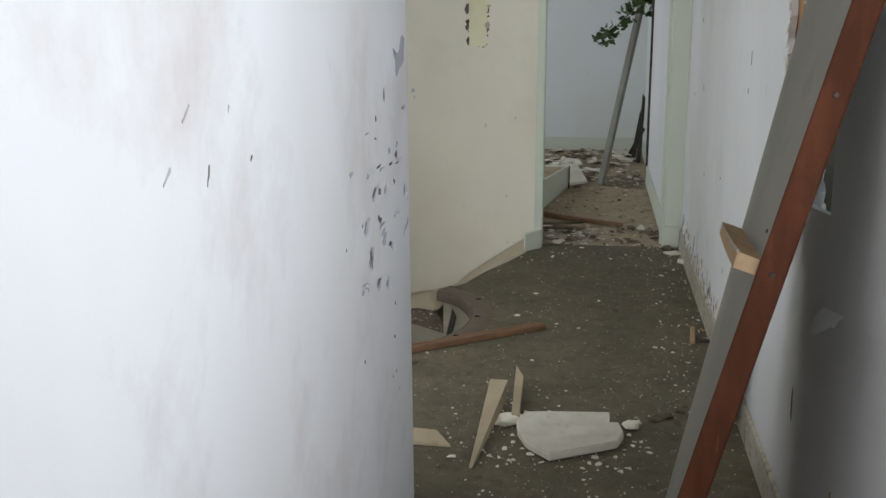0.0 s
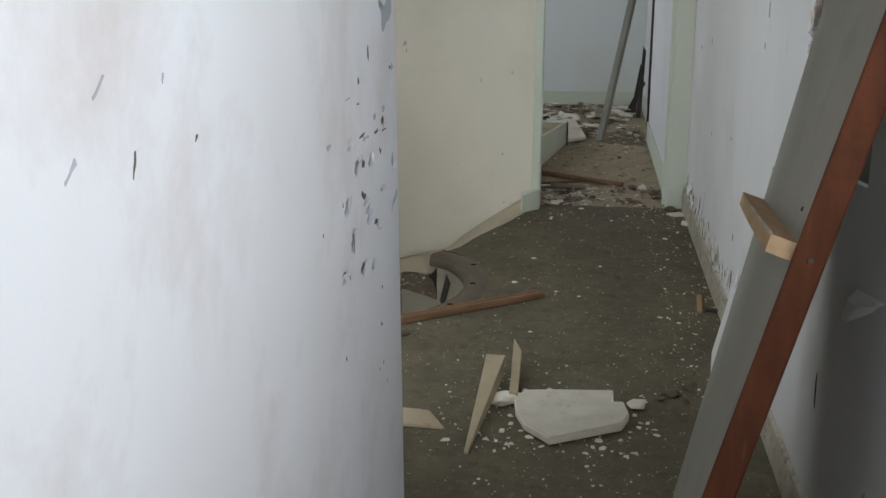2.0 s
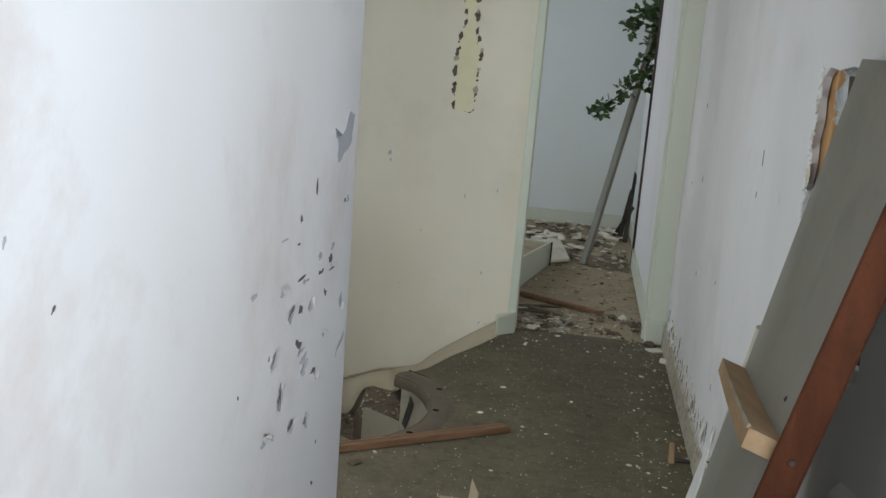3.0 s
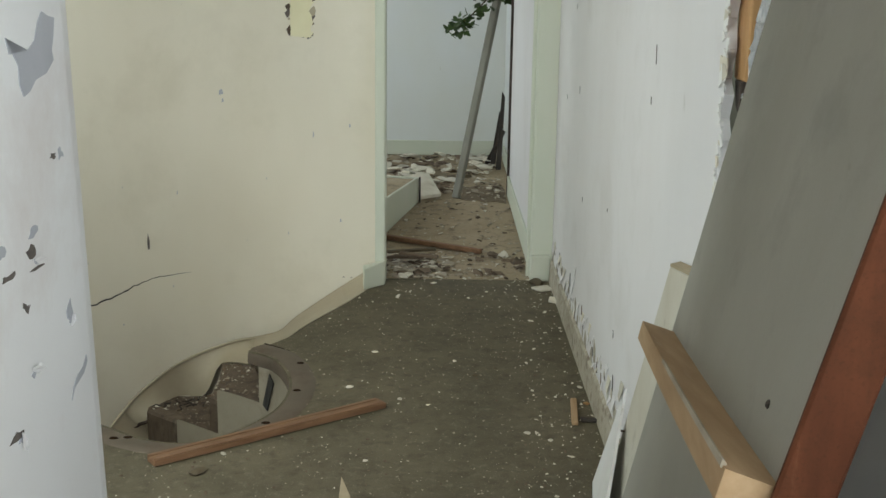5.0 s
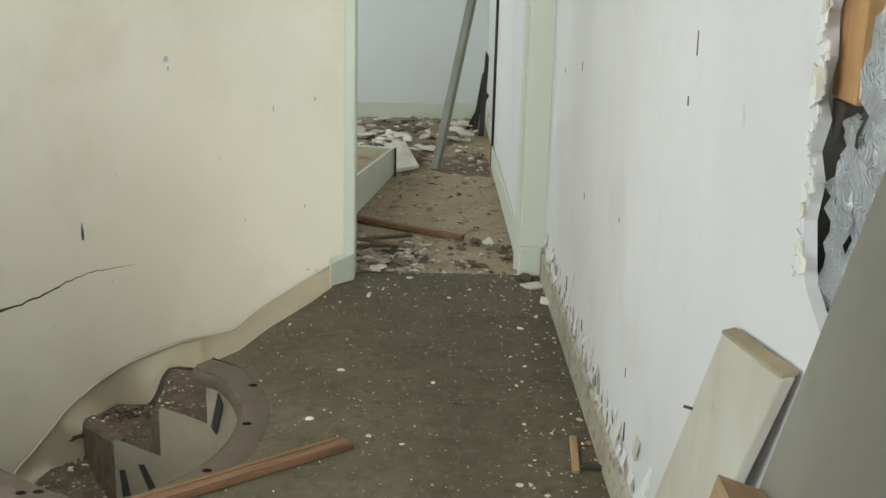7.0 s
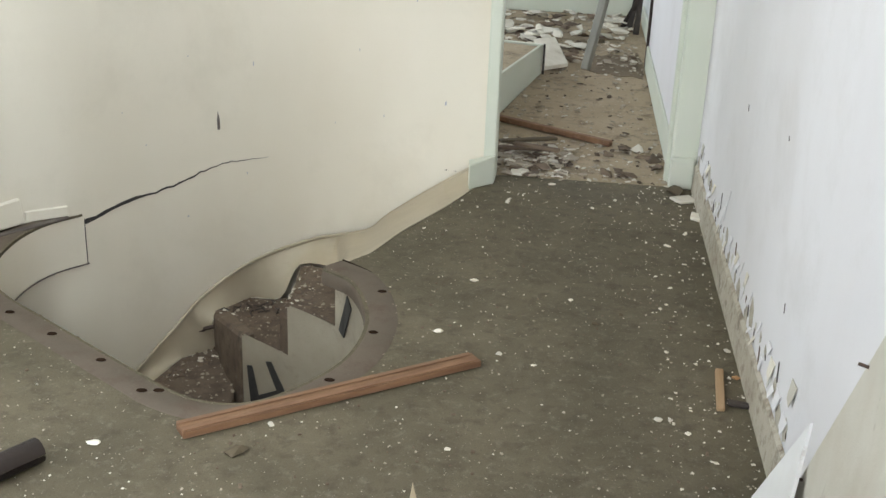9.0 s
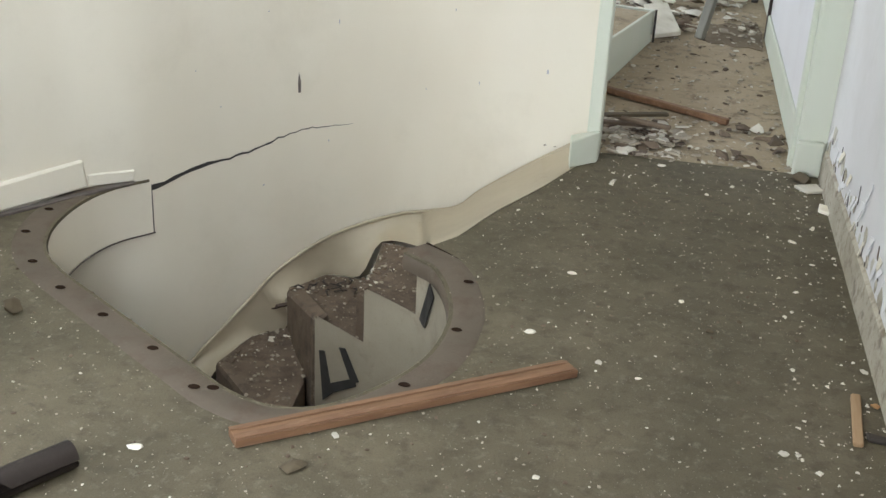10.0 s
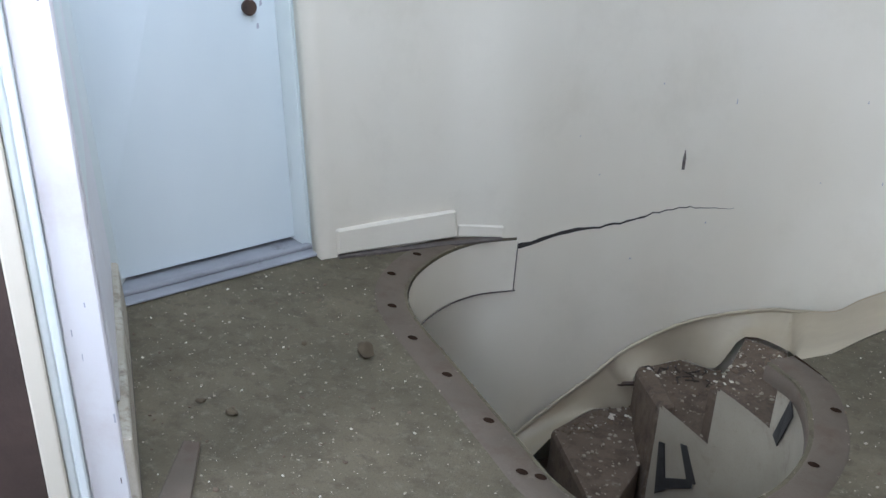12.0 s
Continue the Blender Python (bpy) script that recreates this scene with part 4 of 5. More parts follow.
for k in range(26):
    y, z, s = 3.9 + 2.15 * k / 25, 0.13 + random.uniform(-0.01, 0.06), random.uniform(0.02, 0.06)
    n = random.randint(5, 7)
    ring = [(0.8686, y + s * 0.7 * math.cos(6.283 * j / n) * random.uniform(0.5, 1), z + s * math.sin(6.283 * j / n) * random.uniform(0.5, 1)) for j in range(n)]
    part("bare_patch", hexa(ring, [(x - 0.0016, a_, b_) for x, a_, b_ in ring]), SKIRT if k % 3 else PLANK, wall_right)
for k in range(24):
    y, z, h, w = 3.9 + 2.15 * (k / 23) ** 0.8 + random.uniform(-0.03, 0.03), random.uniform(0.10, 0.20), random.uniform(0.008, 0.06), random.uniform(0.002, 0.008)
    ring = [(0.8684, y - w, z), (0.8684, y + w * 0.6, z + h * 0.1), (0.8684, y + w, z + h), (0.8684, y + w * 0.2, z + h * 0.9)]
    part("dark_gap", hexa(ring, [(x - 0.0024, a_, b_) for x, a_, b_ in ring]), INK if k % 3 else RUBBLE, wall_right)
for y, z, h in ((3.62, 1.27, 0.05), (3.66, 1.16, 0.02), (5.25, 1.02, 0.03), (5.02, 0.62, 0.02), (4.35, 0.72, 0.012), (5.7, 0.95, 0.02), (4.1, 0.36, 0.025), (5.45, 1.35, 0.02)):
    part("scratch", hexa([(0.8688, y, z), (0.8688, y + 0.006, z), (0.8688, y + 0.009, z + h), (0.8688, y + 0.003, z + h)], [(0.8675, y, z), (0.8675, y + 0.006, z), (0.8675, y + 0.009, z + h), (0.8675, y + 0.003, z + h)]), INK, wall_right)
# lining that comes away behind the panel
LOOSE = [(1.0, 0.92), (1.54, 0.879), (1.75, 0.85), (1.92, 0.817), (1.97, 0.78), (2.03, 0.764), (2.2, 0.80), (2.39, 0.835), (2.39, 0.94), (2.08, 1.0), (2.08, 2.3), (1.42, 2.3), (1.42, 1.12), (1.0, 1.12)]
part("loose_lining", sheet(LOOSE, [], lambda u, v: (0.8655, u, v), (-0.006, 0, 0)), WALL_RIGHT, wall_right)
for y, z, w, h in ((1.95, 0.30, 0.02, 0.05), (1.88, 0.38, 0.015, 0.03), (2.02, 0.24, 0.03, 0.03), (1.80, 0.28, 0.012, 0.05), (1.90, 0.20, 0.03, 0.02), (2.42, 0.42, 0.008, 0.05), (1.72, 0.42, 0.01, 0.025)):
    ring = [(0.8686, y - w, z - h), (0.8686, y + w * 0.4, z - h * 0.7), (0.8686, y + w, z + h * 0.5), (0.8686, y - w * 0.3, z + h)]
    part("bare_patch", hexa(ring, [(x - 0.0016, a_, b_) for x, a_, b_ in ring]), TAN if h < 0.04 else INK, wall_right)
# torn edge low on the wall behind the panel
part("torn_flap", loft([[(0.860, 2.08, 0.80), (0.860, 1.97, 0.82), (0.860, 1.85, 0.84)], [(0.842, 2.085, 0.775), (0.835, 1.98, 0.79), (0.848, 1.86, 0.83)], [(0.828, 2.07, 0.735), (0.822, 1.985, 0.755), (0.842, 1.87, 0.815)]]), SHEET, wall_right)

# ---- marks on the near wall ----
wall_near = bpy.data.objects["wall_near"]
def near_mark(y, z, w, h, slope, material, k):
    rnd = random.Random(k)
    n = 9
    slope += rnd.uniform(-0.5, 0.7)
    ring = []
    for j in range(n):
        c, s = math.cos(6.283 * j / n), math.sin(6.283 * j / n)
        r = rnd.uniform(0.3, 1.15)
        yy = y + w * c * r + slope * s * h
        ring.append((near_x(yy) + 0.0004, yy, z + h * s * r))
    part("chipped_mark", hexa(ring, [(x + 0.0012, a_, b_) for x, a_, b_ in ring]), material, wall_near)
for k, (y, z, w, h) in enumerate(((0.501, 1.438, 3.6, 14), (0.649, 1.427, 2.4, 7), (0.436, 1.378, 2.4, 11), (0.566, 1.358, 3.6, 15))):
    near_mark(y, z, w / 1000, h / 1000, 0.45, INK if k == 3 else GREYCHIP, k)
# grey chips (last value 0), and painted shadows of paint curls (last value 1)
CHIPS_AND_SHADOWS = ((1.678, 1.344, 8, 15, -0.1, 1), (1.586, 1.302, 11, 8, 0.2, 1), (1.58, 1.262, 14, 2, 0, 1), (1.495, 1.283, 19, 2, 0, 0), (1.828, 1.214, 16, 8, 0.2, 0), (1.817, 1.195, 14, 9, -0.2, 1), (1.733, 1.213, 12, 8, 0.2, 0),
           (1.616, 1.199, 38, 3, 0.6, 1), (1.75, 1.183, 26, 6, -0.8, 1), (1.833, 1.173, 31, 3, 0.6, 1), (1.791, 1.138, 11, 8, -0.2, 1), (1.93, 1.091, 17, 16, 0.1, 0), (1.624, 1.145, 18, 12, -0.3, 1), (1.621, 1.086, 19, 16, -0.3, 1))
for k, (y, z, w, h, slope, dark) in enumerate(CHIPS_AND_SHADOWS + ((1.649, 1.05, 33, 13, 0.6, 0), (1.734, 1.008, 33, 9, 0.4, 1), (1.95, 1.0, 26, 20, 0.7, 0), (1.344, 1.227, 26, 8, 0, 0), (1.906, 1.289, 12, 4, 0.2, 1), (1.93, 1.288, 15, 9, 0.4, 0))):
    near_mark(min(y, near_end(z) - 0.06 - w / 1000), z, w / 1000, h / 1000, slope - 0.1, INK if dark else GREYCHIP, 30 + k)
for k in range(4):
    near_mark(random.uniform(1.45, 1.9), random.uniform(0.6, 1.0), random.uniform(0.003, 0.010), random.uniform(0.003, 0.009), random.uniform(-0.6, 0.9), GREYCHIP if k % 2 else INK, 100 + k)
for k in range(9):
    near_mark(random.uniform(0.7, 1.85), random.uniform(0.35, 1.4), random.uniform(0.001, 0.003), random.uniform(0.002, 0.007), 0.3, INK, 200 + k)
GASH = [(0.39 + 0.985 * (y - 0.40), z) for y, z in ((1.818, 1.432), (1.826, 1.414), (1.85, 1.418), (1.88, 1.415), (1.903, 1.424), (1.918, 1.445), (1.932, 1.455), (1.952, 1.449), (1.973, 1.446), (1.966, 1.425), (1.958, 1.41),
                                                            (1.962, 1.398), (1.935, 1.385), (1.90, 1.381), (1.88, 1.37), (1.86, 1.366), (1.849, 1.38), (1.85, 1.40))]
ring = [(near_x(y) + 0.0004, y, z) for y, z in GASH]
part("chipped_mark", hexa(ring, [(x + 0.0012, a_, b_) for x, a_, b_ in ring]), GREYCHIP, wall_near)
def near_peel(y, z, s, turn, k):
    """A curl of paint standing off a bare spot."""
    rnd = random.Random(k)
    near_mark(y, z, s * 0.8, s * 0.55, 0.3, GREYCHIP, k + 500)
    c, n = math.cos(turn), math.sin(turn)
    rows_ = []
    for lift, across in ((0.0015, 0.0), (0.004, 0.25), (0.009, 0.5), (0.010, 0.72)):
        row = []
        for t in (-1, -0.4, 0.3, 1):
            u, v = t * s * (1 - 0.35 * across) * rnd.uniform(0.8, 1.1), across * s * rnd.uniform(0.8, 1.2)
            yy = y + u * c - v * n
            row.append((near_x(yy) + 0.0005 + lift * rnd.uniform(0.7, 1.2), yy, z + u * n + v * c))
        rows_.append(row)
    part("paint_curl", loft(rows_), WALL_NEAR, wall_near)
PEELS = ((1.50, 1.20, 26), (1.56, 1.15, 34), (1.47, 1.10, 30), (1.52, 1.03, 38), (1.44, 0.98, 28), (1.60, 0.95, 34), (1.68, 1.14, 22), (1.70, 0.93, 26), (1.80, 1.06, 18), (1.63, 1.07, 20), (1.66, 1.035, 24), (1.75, 1.0, 18), (1.83, 1.18, 14), (1.63, 1.19, 14), (1.93, 1.08, 12))
for k, (y, z, r) in enumerate(PEELS):
    near_peel(min(y, near_end(z) - 0.085), z, r / 1400, -0.5 + 0.7 * (k % 4), k)
structure("baseboard_near", hexa([(near_x(1.2), 1.2, 0), (near_x(1.2) + 0.014, 1.2, 0), (near_x(2.1) + 0.014, 2.09, 0), (near_x(2.1), 2.11, 0)], [(near_x(1.2), 1.2, 0.1), (near_x(1.2) + 0.01, 1.2, 0.1), (near_x(2.1) + 0.01, 2.075, 0.1), (near_x(2.1), 2.095, 0.1)]), CASING)

# ---- marks on the well wall ----
def wall_shape(name, pts, material, lift=0.0015, base=0.0004):
    return part(name, hexa([on_well(x, z, base) for x, z in pts], [on_well(x, z, lift) for x, z in pts]), material, well_wall)
crack = [(-1.437, -0.04), (-1.333, -0.005), (-1.24, 0.008), (-1.152, 0.03), (-1.101, 0.057), (-1.01, 0.081), (-0.94, 0.079), (-0.868, 0.083)]
wide = (0.019, 0.014, 0.011, 0.009, 0.006, 0.004, 0.003, 0.0008)
fine = []
for (xa, za), (xb, zb), wa, wb in zip(crack, crack[1:], wide, wide[1:]):
    for k in range(5):
        t = k / 5
        fine.append((xa + (xb - xa) * t, za + (zb - za) * t + random.uniform(-0.004, 0.004), (wa + (wb - wa) * t) * random.uniform(0.6, 1.15)))
fine.append((-0.868, 0.083, 0.0006))
for (xa, za, wa), (xb, zb, wb) in zip(fine, fine[1:]):
    wall_shape("crack", [(xa, za - wa / 2), (xb, zb - wb / 2), (xb, zb + wb / 2), (xa, za + wa / 2)], TAPE)
wall_shape("scratch", [(-1.032, 0.22), (-1.024, 0.22), (-1.022, 0.262), (-1.026, 0.295), (-1.031, 0.26)], INK)
for x, z, w, h in ((-0.70, 0.915, 0.018, 0.028), (-0.69, 0.88, 0.008, 0.02), (-0.18, 0.28, 0.008, 0.02), (-0.43, 0.22, 0.003, 0.015), (-0.52, 0.5, 0.003, 0.012), (-0.9, 0.46, 0.003, 0.02), (-1.1, 0.52, 0.003, 0.006), (-0.30, 0.7, 0.006, 0.03), (-0.62, 0.2, 0.003, 0.008),
                   (-1.25, 0.2, 0.004, 0.004), (-1.3, 0.34, 0.003, 0.004), (-0.13, 0.75, 0.008, 0.02), (-1.15, -0.12, 0.006, 0.006), (-0.95, 0.02, 0.004, 0.008)):
    wall_shape("scuff", [(x, z), (x + w, z + 0.2 * h), (x + w * 0.8, z + h), (x + w * 0.1, z + h * 0.8)], GREYCHIP, 0.0012)
PATCH = [(-0.376, 1.80), (-0.30, 1.80), (-0.293, 1.60), (-0.262, 1.506), (-0.278, 1.382), (-0.285, 1.19), (-0.30, 1.174), (-0.388, 1.186), (-0.389, 1.38), (-0.385, 1.544), (-0.348, 1.68)]
wall_shape("bare_patch", PATCH, PALE, 0.001)
def ragged(k, x, z, s, tall):
    rnd = random.Random(900 + k)
    pts = [(x - s * rnd.uniform(0.3, 1), z - s * tall), (x + s * rnd.uniform(0, 0.5), z - s * tall * 0.6), (x + s * rnd.uniform(0.3, 1.2), z + s * rnd.uniform(-0.3, 0.3)), (x + s * 0.3, z + s * tall), (x - s * rnd.uniform(0.2, 0.7), z + s * tall * 0.7), (x - s * rnd.uniform(0.6, 1.5), z + s * rnd.uniform(-0.4, 0.4))]
    wall_shape("ragged_edge", pts, (INK, RUBBLE, WALL_CREAM, BAND)[k % 4], rnd.uniform(0.002, 0.006))
for k, ((xa, za), (xb, zb)) in enumerate(zip(PATCH, PATCH[1:] + PATCH[:1])):
    n = max(2, int(math.hypot(xb - xa, zb - za) / 0.022))
    for j_ in range(n):
        t = (j_ + random.uniform(0.1, 0.9)) / n
        if zb > 1.75 and za > 1.75:
            continue
        ragged(k * 40 + j_, xa + (xb - xa) * t, za + (zb - za) * t, random.uniform(0.004, 0.015) * (0.5 if za < 1.2 and zb < 1.2 else 1), random.uniform(0.8, 2.2) if za >= 1.2 or zb >= 1.2 else 0.6)
block = part("skirting_block", hexa([lean((-1.775, 4.775, 0.012)), lean((-1.565, 5.155, 0.012)), lean((-1.58, 5.165, 0.012)), lean((-1.80, 4.79, 0.012))],
             [lean((-1.775, 4.775, 0.095)), lean((-1.565, 5.155, 0.108)), lean((-1.58, 5.165, 0.108)), lean((-1.80, 4.79, 0.095))], 0.006), WALL_CREAM, well_wall)
part("skirting_block", hexa([(-1.575, 5.17, 0.006), (-1.455, 5.27, 0.006), (-1.47, 5.29, 0.006), (-1.59, 5.18, 0.006)], [(-1.575, 5.17, 0.05), (-1.455, 5.27, 0.045), (-1.47, 5.29, 0.045), (-1.59, 5.18, 0.05)], 0.004), WALL_CREAM, well_wall)

part("gap", hexa([(-1.77, 4.772, 0.001), (-1.45, 5.26, 0.001), (-1.47, 5.28, 0.001), (-1.79, 4.785, 0.001)], [(-1.77, 4.772, 0.009), (-1.45, 5.26, 0.006), (-1.47, 5.28, 0.006), (-1.79, 4.785, 0.009)]), INK, well_wall)

# ---- door at the left end ----
def leaned_part(name, bm, material, parent, label="", smooth=False):
    return leaned(part(name, bm, material, parent, label, smooth))
D0, D1 = Vector((-2.075, 4.115, 0)), Vector((-1.885, 4.765, 0))
along = (D1 - D0).normalized()
back = Vector((-along.y, along.x, 0))
def dbox(u0, u1, d0, d1, z0, z1, bevel=0.003):
    ring = [D0 + along * u + back * d for u, d in ((u0, d0), (u1, d0), (u1, d1), (u0, d1))]
    return hexa([(p.x, p.y, z0) for p in ring], [(p.x, p.y, z1) for p in ring], bevel)
W = (D1 - D0).length
door = thing("door_1", "closed pale blue painted door with an old lock", "door")
door["kind"] = "structure"
leaned_part("leaf", dbox(0.0, W, 0.075, 0.115, 0.022, 2.0), DOOR, door)
knob_at = D0 + along * (W - 0.095) + back * 0.068
bm = bmesh.new()
bmesh.ops.create_cone(bm, cap_ends=True, segments=16, radius1=0.024, radius2=0.021, depth=0.014, matrix=Matrix.Translation((knob_at.x, knob_at.y, 0.765)) @ back.to_track_quat("Z", "Y").to_matrix().to_4x4())
lock = leaned_part("lock", bm, RUST, door, "rusty round lock")
for k in range(12):
    p = D0 + along * (W - 0.095 + random.uniform(-0.09, 0.045)) + back * 0.0745
    z, s = 0.745 + random.uniform(-0.05, 0.06), random.uniform(0.004, 0.013)
    leaned_part("scratch", hexa([(p + along * c * s * 0.5)[:2] + (z + e * s,) for c, e in ((-1, -1), (1, -0.6), (0.7, 1), (-0.6, 0.8))],
                [(p + along * c * s * 0.5 - back * 0.0015)[:2] + (z + e * s,) for c, e in ((-1, -1), (1, -0.6), (0.7, 1), (-0.6, 0.8))]), GREYCHIP, door)
frame_1 = thing("door_frame", "pale painted door frame with stepped mouldings", "door frame")
leaned_part("jamb", dbox(W, W + 0.03, 0.0, 0.12, 0, 2.05), CASING, frame_1)
leaned_part("moulding", dbox(W + 0.005, W + 0.055, -0.02, 0.0, 0, 2.1, 0.004), CASING, frame_1)
leaned_part("moulding", dbox(W + 0.02, W + 0.04, -0.034, -0.02, 0, 2.1, 0.004), CASING, frame_1)
leaned_part("jamb", dbox(-0.03, 0.0, 0.0, 0.12, 0, 2.05), CASING, frame_1)
leaned_part("head", dbox(-0.03, W + 0.03, 0.0, 0.12, 2.0, 2.06), CASING, frame_1)
leaned_part("sill", dbox(-0.01, W + 0.01, -0.055, 0.11, 0.002, 0.010), THRESH, frame_1, "grey worn sill")
leaned_part("sill_step", dbox(-0.01, W + 0.01, -0.012, 0.012, 0.0105, 0.024), THRESH, frame_1, "grey worn sill")
leaned(structure("wall_over_door", dbox(-0.1, W + 0.1, 0.02, 0.1, 2.06, CEILING_Z, 0), WALL_CREAM))
leaned(structure("wall_behind_door", dbox(-0.3, W + 0.3, 0.13, 0.18, -0.04, CEILING_Z, 0), DARKROOM))

# casing of the doorway on the slanted wall
casing = thing("doorway_casing", "chipped white doorway casing with several boards", "door casing")
c0, c1 = Vector((-2.03, 4.065, 0)), Vector((-1.36, 3.455, 0))
run = (c1 - c0).normalized()
face = Vector((-run.y, run.x, 0))
def cbox(u0, u1, d0, d1, z0, z1, bevel=0.003):
    ring = [c0 + run * u + face * d for u, d in ((u0, d0), (u1, d0), (u1, d1), (u0, d1))]
    return hexa([(p.x, p.y, z0) for p in ring], [(p.x, p.y, z1) for p in ring], bevel)
CL = (c1 - c0).length
leaned_part("board", cbox(0.0, CL - 0.14, 0.0, 0.025, 0.16, 2.2), WALL_NEAR, casing)
# this cream skirting takes the darker paint to show shade at its foot
leaned_part("skirting", cbox(0.02, CL, 0.0, 0.042, 0, 0.155, 0.004), SKIRT, casing, "cream skirting darkened for the shade at the wall base")
leaned_part("reveal_board", cbox(CL - 0.03, CL + 0.004, -0.055, 0.022, 0.0, 2.2, 0.004), WALL_NEAR, casing)
leaned_part("moulding", cbox(CL - 0.03, CL + 0.022, -0.075, -0.056, 0.0, 2.2, 0.004), CASING, casing)
leaned_part("moulding", cbox(CL - 0.03, CL + 0.012, -0.094, -0.076, 0.0, 2.2, 0.004), CASING, casing)
leaned_part("stop_board", cbox(CL - 0.03, CL + 0.03, -0.135, -0.095, 0.0, 2.2, 0.004), WALL_CREAM, casing, "cream painted stop board")
# dark brown stands for the dim gap inside and holds down the added lamp
leaned_part("jamb", cbox(CL - 0.04, CL + 0.0, -0.30, -0.136, 0.0, 2.2, 0.004), DARKROOM, casing, "jamb darkened for the dim gap inside the doorway")

for k in range(6):
    z, h, d = random.uniform(0.05, 1.3), random.uniform(0.004, 0.02), random.uniform(-0.05, 0.035)
    leaned_part("chip", cbox(CL + 0.003, CL + 0.0052, d, d + random.uniform(0.001, 0.004), z, z + h, 0), GREYCHIP if k % 3 else INK, casing)
leaned_part("skirting_gap", cbox(0.03, CL - 0.04, 0.0415, 0.0425, 0.0, 0.008, 0), INK, casing)

# ---- back room ----
drawer = thing("cupboard_carcass", "pale green cupboard carcass lying on its back", "cupboard")
part("front", hexa([(-0.06, 6.80, 0.0), (0.165, 8.02, 0.0), (0.15, 8.025, 0.0), (-0.075, 6.805, 0.0)], [(-0.06, 6.80, 0.22), (0.165, 8.02, 0.17), (0.15, 8.025, 0.17), (-0.075, 6.805, 0.22)], 0.003), GREEN, drawer)
part("end", hexa([(0.165, 8.02, 0.0), (-0.35, 8.16, 0.0), (-0.35, 8.18, 0.0), (0.17, 8.04, 0.0)], [(0.165, 8.02, 0.17), (-0.35, 8.16, 0.17), (-0.35, 8.18, 0.17), (0.17, 8.04, 0.17)], 0.003), GREEN, drawer)
part("top_board", hexa([(-0.075, 6.82, 0.19), (0.15, 8.01, 0.145), (-0.35, 8.15, 0.145), (-0.58, 6.93, 0.175)], [(-0.075, 6.82, 0.205), (0.15, 8.01, 0.16), (-0.35, 8.15, 0.16), (-0.58, 6.93, 0.19)]), FLOOR_FAR, drawer, "dusty brown top board")
part("rear", hexa([(-0.58, 6.93, 0.0), (-0.35, 8.16, 0.0), (-0.365, 8.165, 0.0), (-0.595, 6.935, 0.0)], [(-0.58, 6.93, 0.2), (-0.35, 8.16, 0.17), (-0.365, 8.165, 0.17), (-0.595, 6.935, 0.2)], 0.003), GREEN, drawer)
part("dark_edge", box((0.012, 0.03, 0.17), (0.178, 8.03, 0.085), 0.002), DARK, drawer)
tagged(link_mesh("batten_on_floor", hexa([(-0.05, 6.98, 0.003), (0.53, 6.63, 0.003), (0.545, 6.655, 0.003), (-0.035, 7.01, 0.003)], [(-0.05, 6.98, 0.03), (0.53, 6.63, 0.03), (0.545, 6.655, 0.03), (-0.035, 7.01, 0.03)], 0.004), PINE),
       "brown batten lying across the rubble past the doorway", "batten")
tagged(link_mesh("plaster_board_piece", hexa([(0.16, 8.0, 0.02), (0.32, 8.2, 0.01), (0.23, 8.55, 0.09), (0.10, 8.45, 0.09)], [(0.16, 8.0, 0.045), (0.32, 8.2, 0.035), (0.23, 8.55, 0.115), (0.10, 8.45, 0.115)], 0.004), PLASTER), "flat cream piece of plasterboard on the rubble", "plasterboard")
pole = thing("leaning_pole", "grey weathered square pole leaning against the wall", "pole")
foot, head = Vector((0.42, 8.2, 0.0)), Vector((0.785, 8.62, 1.83))
q = (head - foot).to_track_quat("Z", "Y").to_matrix().to_4x4()
part("shaft", box((0.055, 0.035, (head - foot).length + 0.02), (0, 0, (head - foot).length / 2 + 0.012), 0.005, Matrix.Translation(foot) @ q), POLE, pole)

ivy = thing("ivy_vine", "green ivy vine hanging round the top of the pole", "vine")
def ivy_leaf(s):
    bm = bmesh.new()
    pts = [(0, 0), (0.35, 0.1), (0.55, 0.45), (0.28, 0.5), (0.2, 0.85), (0, 1.05), (-0.2, 0.85), (-0.28, 0.5), (-0.55, 0.45), (-0.35, 0.1)]
    c = bm.verts.new((0, 0.4 * s, 0.05 * s))
    ring = [bm.verts.new((x * s, y * s, -0.03 * s * abs(x))) for x, y in pts]
    for k in range(len(ring)):
        bm.faces.new((c, ring[k], ring[(k + 1) % len(ring)]))
    return bm
stems = [[(0.80, 8.7, 1.9), (0.77, 8.55, 1.75), (0.72, 8.45, 1.55), (0.66, 8.42, 1.38), (0.58, 8.4, 1.28), (0.48, 8.38, 1.18), (0.40, 8.36, 1.12)],
         [(0.80, 8.7, 1.9), (0.70, 8.55, 1.86), (0.60, 8.5, 1.80), (0.56, 8.48, 1.70)], [(0.79, 8.75, 1.9), (0.80, 8.6, 1.7), (0.79, 8.5, 1.5), (0.78, 8.45, 1.35)], [(0.8, 8.9, 1.95), (0.78, 9.1, 1.85), (0.76, 9.0, 1.6)]]
base_leaf = None
